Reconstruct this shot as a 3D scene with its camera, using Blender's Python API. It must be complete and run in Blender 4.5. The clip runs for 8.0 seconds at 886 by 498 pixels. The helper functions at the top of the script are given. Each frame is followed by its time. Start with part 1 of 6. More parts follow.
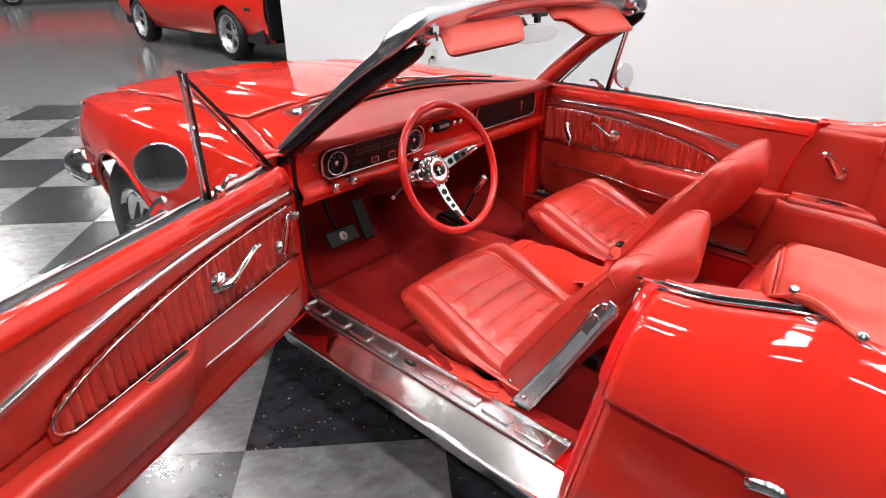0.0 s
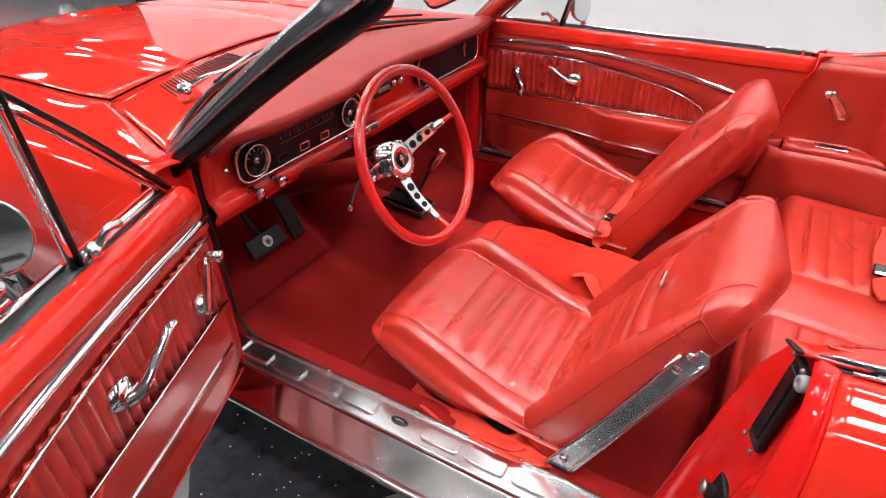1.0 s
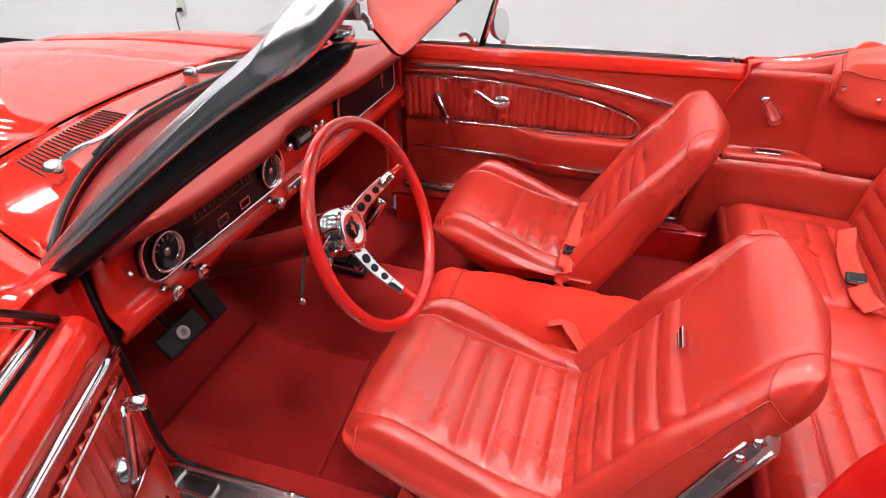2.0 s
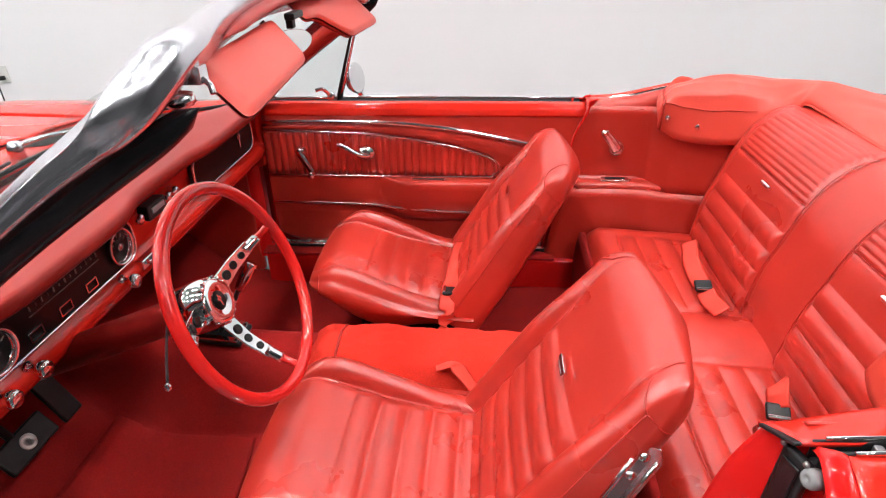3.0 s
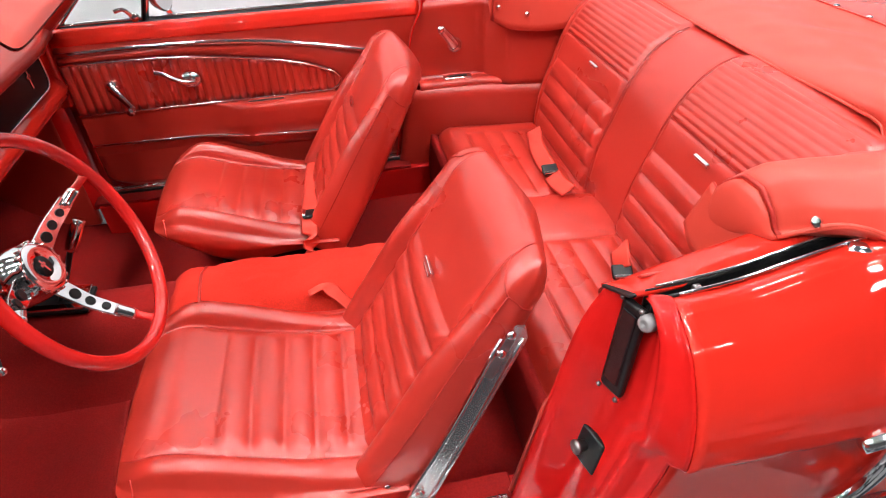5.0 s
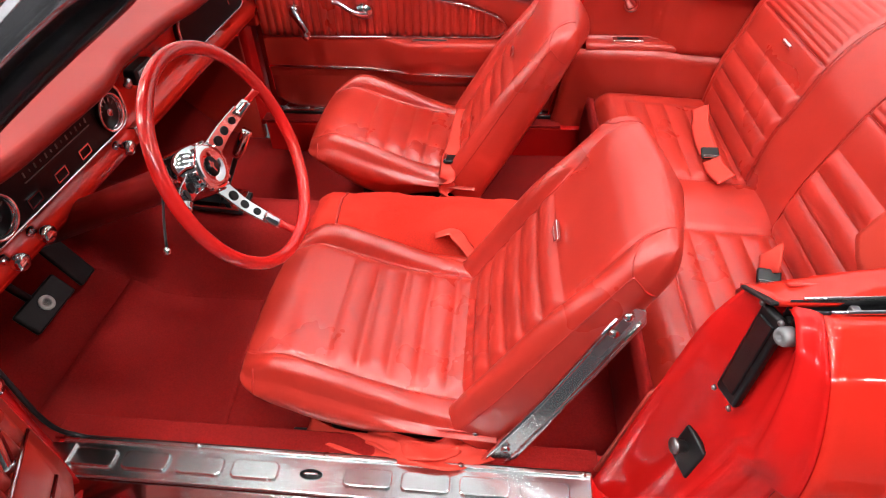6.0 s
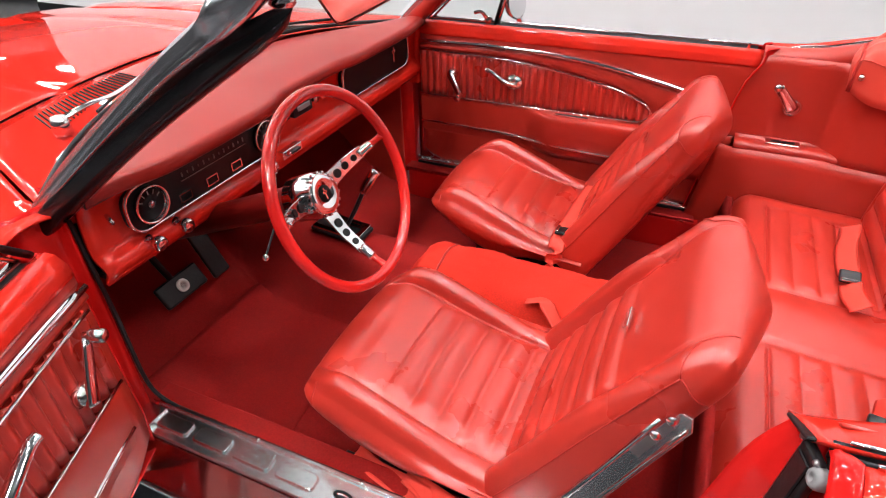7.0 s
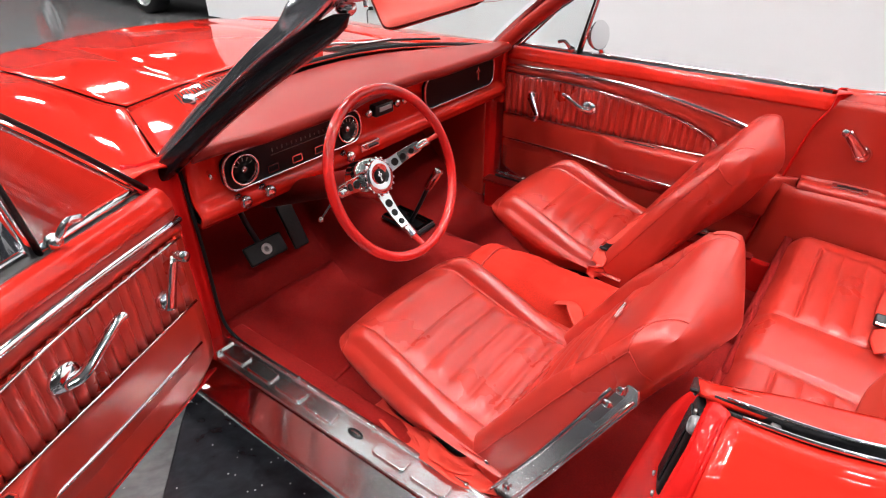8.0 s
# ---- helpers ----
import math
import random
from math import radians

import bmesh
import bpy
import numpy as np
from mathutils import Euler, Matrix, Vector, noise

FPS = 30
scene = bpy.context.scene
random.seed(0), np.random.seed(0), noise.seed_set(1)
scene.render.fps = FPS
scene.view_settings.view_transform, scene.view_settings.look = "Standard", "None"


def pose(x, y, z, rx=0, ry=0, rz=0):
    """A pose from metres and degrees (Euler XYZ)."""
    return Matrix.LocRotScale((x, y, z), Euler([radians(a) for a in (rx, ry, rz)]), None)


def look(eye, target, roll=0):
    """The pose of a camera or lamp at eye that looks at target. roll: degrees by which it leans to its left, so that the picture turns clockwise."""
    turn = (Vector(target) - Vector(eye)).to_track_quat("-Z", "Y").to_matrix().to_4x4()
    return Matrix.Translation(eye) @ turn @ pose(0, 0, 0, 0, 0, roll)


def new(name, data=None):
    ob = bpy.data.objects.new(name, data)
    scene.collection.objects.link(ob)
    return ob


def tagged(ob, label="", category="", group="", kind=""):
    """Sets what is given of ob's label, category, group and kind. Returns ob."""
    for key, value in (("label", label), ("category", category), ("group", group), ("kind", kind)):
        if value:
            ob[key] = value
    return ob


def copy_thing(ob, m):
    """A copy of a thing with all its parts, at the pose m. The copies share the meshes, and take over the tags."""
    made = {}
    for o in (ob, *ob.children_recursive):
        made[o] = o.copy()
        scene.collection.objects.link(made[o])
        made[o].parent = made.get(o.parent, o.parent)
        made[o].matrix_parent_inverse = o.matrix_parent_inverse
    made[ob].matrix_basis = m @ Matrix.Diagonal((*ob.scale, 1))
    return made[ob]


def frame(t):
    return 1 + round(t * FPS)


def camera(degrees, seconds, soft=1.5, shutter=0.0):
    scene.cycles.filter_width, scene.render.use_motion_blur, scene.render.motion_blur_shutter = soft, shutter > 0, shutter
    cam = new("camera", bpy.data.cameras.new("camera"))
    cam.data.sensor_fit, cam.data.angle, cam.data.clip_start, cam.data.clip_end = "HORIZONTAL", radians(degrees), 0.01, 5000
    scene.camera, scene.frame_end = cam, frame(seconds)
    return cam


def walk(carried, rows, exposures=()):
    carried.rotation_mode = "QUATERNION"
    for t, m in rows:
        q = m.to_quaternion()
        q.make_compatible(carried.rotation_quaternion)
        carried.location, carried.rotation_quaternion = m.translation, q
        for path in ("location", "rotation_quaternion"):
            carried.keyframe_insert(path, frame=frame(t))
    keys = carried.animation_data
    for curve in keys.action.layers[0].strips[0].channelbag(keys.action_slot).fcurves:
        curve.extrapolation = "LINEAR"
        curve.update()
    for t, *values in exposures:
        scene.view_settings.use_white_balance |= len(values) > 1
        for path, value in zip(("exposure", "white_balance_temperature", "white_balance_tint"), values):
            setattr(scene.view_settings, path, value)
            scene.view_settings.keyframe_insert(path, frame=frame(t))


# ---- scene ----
cam = camera(74.4, 8.0, soft=1.15)
PATH = [
    (0, (-1.556, -1.414, 1.35), (-0.238, -0.209, 0.449), -0.1),
    (0.5, (-1.428, -1.182, 1.341), (-0.046, -0.149, 0.33), -0.3),
    (1, (-1.323, -0.974, 1.334), (0.109, -0.131, 0.22), -0.5),
    (1.2, (-1.283, -0.897, 1.332), (0.154, -0.122, 0.177), -0.6),
    (2.3, (-1.155, -0.739, 1.33), (0.497, -0.309, 0.288), -1.2),
    (2.5, (-1.154, -0.743, 1.332), (0.534, -0.374, 0.326), -1.3),
    (3, (-1.151, -0.756, 1.333), (0.593, -0.602, 0.366), -1.1),
    (3.5, (-1.148, -0.768, 1.332), (0.603, -0.878, 0.372), -0.6),
    (4, (-1.147, -0.778, 1.332), (0.575, -1.118, 0.374), -0.9),
    (4.5, (-1.15, -0.781, 1.33), (0.5, -1.193, 0.278), -1.6),
    (4.7, (-1.149, -0.779, 1.328), (0.449, -1.164, 0.187), -1.4),
    (5.8, (-1.144, -0.782, 1.318), (0.341, -0.723, -0.021), -2.3),
    (6, (-1.147, -0.783, 1.319), (0.343, -0.606, -0.003), -2.1),
    (6.5, (-1.155, -0.828, 1.324), (0.375, -0.357, 0.125), -1.9),
    (7, (-1.151, -0.912, 1.324), (0.344, -0.224, 0.187), -1.2),
    (7.5, (-1.183, -1.011, 1.327), (0.264, -0.157, 0.243), -0.2),
    (8, (-1.231, -1.138, 1.328), (0.129, -0.11, 0.283), -0.2),
]
walk(cam, [(t, look(eye, target, roll)) for t, eye, target, roll in PATH])

# ---- world and lamps ----
world = bpy.data.worlds.new("world")
scene.world = world
world.use_nodes = True
world.node_tree.nodes["Background"].inputs[0].default_value = (0.9, 0.93, 1.0, 1)
world.node_tree.nodes["Background"].inputs[1].default_value = 0.25
scene.view_settings.exposure = 0.0

CEIL = 7.0
WALL_X = 2.9
LAMP_POWER = 165.0


# ---- materials ----
def material(name, color, rough=0.5, metal=0.0, coat=0.0, vary=0.12, vary_scale=6.0, bump=0.0, bump_scale=400.0, spec=0.5, emit=0.0, fine=0.0, fine_scale=60.0, coat_rough=0.03):
    m = bpy.data.materials.new(name)
    m.use_nodes = True
    nt = m.node_tree
    b = nt.nodes["Principled BSDF"]
    b.inputs["Roughness"].default_value = rough
    b.inputs["Metallic"].default_value = metal
    b.inputs["Coat Weight"].default_value = coat
    b.inputs["Coat Roughness"].default_value = coat_rough
    b.inputs["Specular IOR Level"].default_value = spec
    tc = nt.nodes.new("ShaderNodeTexCoord")
    n1 = nt.nodes.new("ShaderNodeTexNoise")
    n1.inputs["Scale"].default_value = vary_scale
    n1.inputs["Detail"].default_value = 4
    n2 = nt.nodes.new("ShaderNodeTexNoise")
    n2.inputs["Scale"].default_value = fine_scale
    n2.inputs["Detail"].default_value = 3
    nt.links.new(tc.outputs["Object"], n1.inputs["Vector"])
    nt.links.new(tc.outputs["Object"], n2.inputs["Vector"])
    mixv = nt.nodes.new("ShaderNodeMath")
    mixv.operation = "MULTIPLY_ADD"
    nt.links.new(n1.outputs["Fac"], mixv.inputs[0])
    mixv.inputs[1].default_value = 2 * vary
    mixv.inputs[2].default_value = 1 - vary
    mixf = nt.nodes.new("ShaderNodeMath")
    mixf.operation = "MULTIPLY_ADD"
    nt.links.new(n2.outputs["Fac"], mixf.inputs[0])
    mixf.inputs[1].default_value = 2 * fine
    mixf.inputs[2].default_value = 1 - fine
    mul = nt.nodes.new("ShaderNodeMath")
    mul.operation = "MULTIPLY"
    nt.links.new(mixv.outputs[0], mul.inputs[0])
    nt.links.new(mixf.outputs[0], mul.inputs[1])
    vm = nt.nodes.new("ShaderNodeVectorMath")
    vm.operation = "SCALE"
    vm.inputs[0].default_value = color
    nt.links.new(mul.outputs[0], vm.inputs["Scale"])
    nt.links.new(vm.outputs[0], b.inputs["Base Color"])
    rr = nt.nodes.new("ShaderNodeMath")
    rr.operation = "MULTIPLY_ADD"
    nt.links.new(n1.outputs["Fac"], rr.inputs[0])
    rr.inputs[1].default_value = rough * 0.4
    rr.inputs[2].default_value = rough * 0.8
    nt.links.new(rr.outputs[0], b.inputs["Roughness"])
    if bump:
        n3 = nt.nodes.new("ShaderNodeTexNoise")
        n3.inputs["Scale"].default_value = bump_scale
        n3.inputs["Detail"].default_value = 3
        nt.links.new(tc.outputs["Object"], n3.inputs["Vector"])
        bp = nt.nodes.new("ShaderNodeBump")
        bp.inputs["Strength"].default_value = bump
        bp.inputs["Distance"].default_value = 0.25 / bump_scale
        nt.links.new(n3.outputs["Fac"], bp.inputs["Height"])
        nt.links.new(bp.outputs[0], b.inputs["Normal"])
    if emit:
        b.inputs["Emission Color"].default_value = (*color, 1)
        b.inputs["Emission Strength"].default_value = emit
    return m


PAINT = material("red_paint", (0.60, 0.021, 0.012), 0.35, coat=1.0, vary=0.04, vary_scale=2, spec=0.0)
JAMB = material("red_jamb_paint", (0.56, 0.010, 0.009), 0.35, coat=0.7, vary=0.08, vary_scale=9, spec=0.0)
VINYL = material("red_vinyl", (0.46, 0.028, 0.018), 0.29, vary=0.05, vary_scale=6, bump=0.07, bump_scale=350, spec=0.75, fine=0.04, fine_scale=90)
TRIM = material("red_trim_vinyl", (0.43, 0.026, 0.016), 0.34, vary=0.07, vary_scale=8, bump=0.06, bump_scale=400)
BOOTM = material("red_boot_vinyl", (0.60, 0.055, 0.034), 0.40, vary=0.08, vary_scale=5, bump=0.08, bump_scale=400)
PADM = material("red_dash_pad", (0.27, 0.015, 0.011), 0.36, vary=0.05, vary_scale=6, bump=0.025, bump_scale=400, spec=0.4)
# floor carpet red, with wear and footwell shade put into the colour
CARPET_SHADED = material("shaded_red_carpet", (0.23, 0.008, 0.007), 0.95, vary=0.25, vary_scale=10, bump=0.9, bump_scale=350, spec=0.15, fine=0.3, fine_scale=260)
# tunnel pile, brighter partly because its light is put into the colour
CARPET_LIT = material("lit_red_carpet", (0.60, 0.028, 0.016), 0.95, vary=0.15, vary_scale=12, bump=0.9, bump_scale=350, spec=0.15, fine=0.3, fine_scale=260)
WEB = material("red_webbing", (0.70, 0.045, 0.025), 0.7, vary=0.08, vary_scale=20, bump=0.5, bump_scale=900, fine=0.1, fine_scale=500)
CHROME = material("chrome", (0.78, 0.78, 0.79), 0.07, metal=1, vary=0.04)
STAINLESS = material("polished_stainless", (0.66, 0.67, 0.71), 0.22, metal=1, vary=0.06, vary_scale=10)
ALU = material("polished_aluminium", (0.86, 0.86, 0.87), 0.21, metal=1, vary=0.03, vary_scale=5)
STEEL = material("dull_steel", (0.35, 0.35, 0.36), 0.4, metal=1, vary=0.2, vary_scale=30)
RUBBER = material("black_rubber", (0.008, 0.008, 0.009), 0.40, vary=0.25, vary_scale=20, bump=0.3, bump_scale=120, spec=0.28)
STRIP = material("glossy_black_rubber", (0.005, 0.005, 0.006), 0.20, vary=0.25, vary_scale=20, bump=0.12, bump_scale=120, spec=0.35)
BLACK = material("black_plastic", (0.008, 0.008, 0.009), 0.34, vary=0.2, vary_scale=15, spec=0.25)
# near-black for hollows and undersides, in place of the shade there
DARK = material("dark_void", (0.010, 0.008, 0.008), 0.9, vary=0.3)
GREY = material("grey_rubber", (0.22, 0.22, 0.23), 0.5, vary=0.2, vary_scale=30)
WHITE_MARK = material("pale_marking", (0.7, 0.7, 0.68), 0.5)
ALLOY = material("polished_alloy", (0.62, 0.63, 0.65), 0.28, metal=0.85, vary=0.05)
DIM_MARK = material("dim_dial_marking", (0.22, 0.21, 0.19), 0.5)
WALLM = material("white_wall_paint", (0.83, 0.83, 0.85), 0.75, vary=0.03, vary_scale=1.2, bump=0.12, bump_scale=90)
SILL = material("polished_sill_metal", (0.66, 0.62, 0.62), 0.14, metal=1, vary=0.08, vary_scale=20)
CEILM = material("grey_ceiling", (0.15, 0.152, 0.16), 0.9, vary=0.2, vary_scale=2)
# tone of the assumed outer walls, kept dark to limit bounce
FARWALL = material("unseen_wall_tone", (0.08, 0.081, 0.085), 0.8, vary=0.08, vary_scale=0.8)


def tile_material(name, color, vein, fleck, rough):
    """Vinyl floor tile: marbled veins along one way and small pale flecks."""
    m = material(name, color, rough, vary=0.10, vary_scale=7, fine=0.20, fine_scale=40)
    nt = m.node_tree
    b = nt.nodes["Principled BSDF"]
    old = b.inputs["Base Color"].links[0].from_socket
    tc = nt.nodes.new("ShaderNodeTexCoord")
    info = nt.nodes.new("ShaderNodeObjectInfo")
    mp = nt.nodes.new("ShaderNodeVectorMath")
    mp.operation = "MULTIPLY_ADD"
    mp.inputs[1].default_value = (10.0, 17.0, 10.0)
    nt.links.new(tc.outputs["Object"], mp.inputs[0])
    nt.links.new(info.outputs["Random"], mp.inputs[2])
    n = nt.nodes.new("ShaderNodeTexNoise")
    n.noise_dimensions = "4D"
    n.inputs["Scale"].default_value = 1.0
    n.inputs["Detail"].default_value = 5
    n.inputs["Distortion"].default_value = 1.2
    nt.links.new(mp.outputs[0], n.inputs["Vector"])
    sc = nt.nodes.new("ShaderNodeMath")
    sc.operation = "MULTIPLY"
    sc.inputs[1].default_value = 40.0
    nt.links.new(info.outputs["Random"], sc.inputs[0])
    nt.links.new(sc.outputs[0], n.inputs["W"])
    r = nt.nodes.new("ShaderNodeMapRange")
    r.inputs["From Min"].default_value = 0.35
    r.inputs["From Max"].default_value = 0.70
    r.inputs["To Min"].default_value = 1 - vein
    r.inputs["To Max"].default_value = 1 + vein
    nt.links.new(n.outputs["Fac"], r.inputs["Value"])
    vm = nt.nodes.new("ShaderNodeVectorMath")
    vm.operation = "SCALE"
    nt.links.new(old, vm.inputs[0])
    nt.links.new(r.outputs[0], vm.inputs["Scale"])
    v = nt.nodes.new("ShaderNodeTexVoronoi")
    v.inputs["Scale"].default_value = 55.0
    nt.links.new(tc.outputs["Object"], v.inputs["Vector"])
    lt = nt.nodes.new("ShaderNodeMath")
    lt.operation = "LESS_THAN"
    lt.inputs[1].default_value = 0.14
    nt.links.new(v.outputs["Distance"], lt.inputs[0])
    pick = nt.nodes.new("ShaderNodeSeparateColor")
    nt.links.new(v.outputs["Color"], pick.inputs[0])
    gt = nt.nodes.new("ShaderNodeMath")
    gt.operation = "GREATER_THAN"
    gt.inputs[1].default_value = 0.80
    nt.links.new(pick.outputs[0], gt.inputs[0])
    both = nt.nodes.new("ShaderNodeMath")
    both.operation = "MULTIPLY"
    nt.links.new(lt.outputs[0], both.inputs[0])
    nt.links.new(gt.outputs[0], both.inputs[1])
    mx = nt.nodes.new("ShaderNodeMix")
    mx.data_type = "RGBA"
    nt.links.new(both.outputs[0], mx.inputs["Factor"])
    nt.links.new(vm.outputs[0], mx.inputs["A"])
    mx.inputs["B"].default_value = (*fleck, 1)
    nt.links.new(mx.outputs["Result"], b.inputs["Base Color"])
    return m


TILE_L = tile_material("grey_floor_tile", (0.165, 0.166, 0.172), 0.24, (0.33, 0.33, 0.33), 0.22)
TILE_D = tile_material("charcoal_floor_tile", (0.022, 0.023, 0.028), 0.35, (0.42, 0.42, 0.43), 0.20)
CONCRETE = material("polished_grey_floor", (0.16, 0.16, 0.165), 0.14, vary=0.2, vary_scale=1.5, fine=0.15, fine_scale=20)
LAMP = material("lamp_diffuser", (1.0, 0.98, 0.96), 0.5, vary=0.0, emit=LAMP_POWER)
MIRROR = material("mirror_glass", (0.9, 0.9, 0.9), 0.02, metal=1, vary=0.0)
WHEELRED = material("red_wheel_rim_plastic", (0.60, 0.012, 0.010), 0.18, coat=0.6, vary=0.03)
# column red darkened by hand for the shade under the dash
COLUMN_SHADED = material("shade_darkened_column_red", (0.16, 0.006, 0.005), 0.35, vary=0.1)
THREAD = material("dark_red_seam", (0.40, 0.018, 0.012), 0.45, vary=0.1)


def glass_material():
    """Thin clear pane: mostly see-through, with a little gloss."""
    m = bpy.data.materials.new("clear_glass")
    m.use_nodes = True
    nt = m.node_tree
    out = nt.nodes["Material Output"]
    tr = nt.nodes.new("ShaderNodeBsdfTransparent")
    tr.inputs["Color"].default_value = (0.86, 0.92, 0.91, 1)
    gl = nt.nodes.new("ShaderNodeBsdfGlossy")
    gl.inputs["Roughness"].default_value = 0.02
    mx = nt.nodes.new("ShaderNodeMixShader")
    mx.inputs[0].default_value = 0.06
    nt.links.new(tr.outputs[0], mx.inputs[1])
    nt.links.new(gl.outputs[0], mx.inputs[2])
    nt.links.new(mx.outputs[0], out.inputs["Surface"])
    return m


GLASS = glass_material()


# ---- building tools ----
def thing(name, label="", category="", group="", kind="", at=(0, 0, 0)):
    ob = new(name)
    ob.location = at
    ob.empty_display_size = 0.1
    return tagged(ob, label, category, group, kind)


def part(name, geo, mat, parent=None, label="", smooth=True, bevel=0.0, solid=0.0, sub=0, offset=-1.0, seg=2):
    me = bpy.data.meshes.new(name)
    if isinstance(geo, bmesh.types.BMesh):
        geo.to_mesh(me)
        geo.free()
    else:
        me.from_pydata([tuple(v) for v in geo[0]], [], geo[1])
    me.materials.append(mat)
    bm = bmesh.new()
    bm.from_mesh(me)
    bmesh.ops.remove_doubles(bm, verts=bm.verts, dist=1e-5)
    bmesh.ops.recalc_face_normals(bm, faces=bm.faces)
    bm.to_mesh(me)
    bm.free()
    if smooth:
        me.shade_smooth()
    ob = new(name, me)
    if parent is not None:
        ob.parent = parent
    if solid:
        md = ob.modifiers.new("solid", "SOLIDIFY")
        md.thickness = solid
        md.offset = offset
    if bevel:
        md = ob.modifiers.new("bevel", "BEVEL")
        md.width = bevel
        md.segments = seg
        md.limit_method = "ANGLE"
        md.angle_limit = radians(40)
        md.harden_normals = True
    if sub:
        md = ob.modifiers.new("sub", "SUBSURF")
        md.levels = md.render_levels = sub
    if label:
        ob["label"] = label
    return ob


def surf(fn, nu, nv, close_u=False, skip=None):
    vs, fs = [], []
    for j in range(nv + 1):
        for i in range(nu if close_u else nu + 1):
            vs.append(fn(i / nu, j / nv))
    w = nu if close_u else nu + 1
    for j in range(nv):
        for i in range(nu):
            q = (j * w + i, j * w + (i + 1) % w, (j + 1) * w + (i + 1) % w, (j + 1) * w + i)
            if skip and skip([sum(vs[k][c] for k in q) / 4 for c in range(3)]):
                continue
            fs.append(q)
    return vs, fs


def merge(*geos):
    vs, fs = [], []
    for g in geos:
        o = len(vs)
        vs += [tuple(v) for v in g[0]]
        fs += [tuple(k + o for k in f) for f in g[1]]
    return vs, fs


def moved(geo, m):
    return [tuple(m @ Vector(v)) for v in geo[0]], geo[1]


def box(cx, cy, cz, sx, sy, sz, m=None):
    vs = [(cx + sx * a / 2, cy + sy * b / 2, cz + sz * c / 2) for a in (-1, 1) for b in (-1, 1) for c in (-1, 1)]
    fs = [(0, 1, 3, 2), (4, 6, 7, 5), (0, 4, 5, 1), (2, 3, 7, 6), (0, 2, 6, 4), (1, 5, 7, 3)]
    return moved((vs, fs), m) if m else (vs, fs)


def smooth_path(pts, n):
    """Catmull-Rom through pts."""
    P = [Vector(p) for p in pts]
    P = [2 * P[0] - P[1]] + P + [2 * P[-1] - P[-2]]
    out = []
    for k in range(1, len(P) - 2):
        for i in range(n):
            t = i / n
            a, b, c, d = P[k - 1], P[k], P[k + 1], P[k + 2]
            out.append(0.5 * (2 * b + (c - a) * t + (2 * a - 5 * b + 4 * c - d) * t * t + (3 * b - a - 3 * c + d) * t ** 3))
    out.append(P[-2])
    return out


def tube(pts, r, seg=10, n=6, cap=True, closed=False, flat=1.0, up=None):
    """A round or flattened bar along pts; r may be a function of the way along."""
    P = smooth_path(pts, n) if n > 1 else [Vector(p) for p in pts]
    vs, fs = [], []
    N = len(P)
    prev = None
    for k, p in enumerate(P):
        if closed:
            d = P[(k + 1) % N] - P[k - 1]
        else:
            d = P[min(k + 1, N - 1)] - P[max(k - 1, 0)]
        d.normalize()
        ref = Vector(up) if up else (prev if prev is not None else (Vector((0, 0, 1)) if abs(d.z) < 0.9 else Vector((1, 0, 0))))
        a = (ref - d * ref.dot(d)).normalized()
        prev = a
        b = d.cross(a)
        rr = r(k / (N - 1)) if callable(r) else r
        for i in range(seg):
            th = 2 * math.pi * i / seg
            vs.append(p + a * math.cos(th) * rr * flat + b * math.sin(th) * rr)
    for k in range(N if closed else N - 1):
        for i in range(seg):
            k2 = (k + 1) % N
            fs.append((k * seg + i, k * seg + (i + 1) % seg, k2 * seg + (i + 1) % seg, k2 * seg + i))
    if cap and not closed:
        fs.append(tuple(range(seg))[::-1])
        fs.append(tuple((N - 1) * seg + i for i in range(seg)))
    return vs, fs


def lathe(profile, m=None, seg=24, cap=True):
    """Profile of (radius, height) turned about z."""
    vs, fs = [], []
    for r, z in profile:
        for i in range(seg):
            a = 2 * math.pi * i / seg
            vs.append((r * math.cos(a), r * math.sin(a), z))
    for k in range(len(profile) - 1):
        for i in range(seg):
            fs.append((k * seg + i, k * seg + (i + 1) % seg, (k + 1) * seg + (i + 1) % seg, (k + 1) * seg + i))
    if cap and profile[0][0] > 1e-6:
        fs.append(tuple(range(seg))[::-1])
    if cap and profile[-1][0] > 1e-6:
        fs.append(tuple((len(profile) - 1) * seg + i for i in range(seg)))
    return moved((vs, fs), m) if m else (vs, fs)


def prism(outline, axis, a, b):
    """A plate with the given outline; axis x: outline in (y, z), y: (x, z), z: (x, y), from a to b."""
    def p(q, h):
        return {"x": (h, q[0], q[1]), "y": (q[0], h, q[1]), "z": (q[0], q[1], h)}[axis]
    n = len(outline)
    vs = [p(q, a) for q in outline] + [p(q, b) for q in outline]
    fs = [tuple(range(n))[::-1], tuple(range(n, 2 * n))]
    fs += [(i, (i + 1) % n, n + (i + 1) % n, n + i) for i in range(n)]
    return vs, fs


def lerp(pts, t):
    """Piecewise linear value; pts of (t, v...)."""
    if t <= pts[0][0]:
        return pts[0][1:]
    for a, b in zip(pts, pts[1:]):
        if t <= b[0]:
            k = (t - a[0]) / (b[0] - a[0])
            return tuple(x + (y - x) * k for x, y in zip(a[1:], b[1:]))
    return pts[-1][1:]


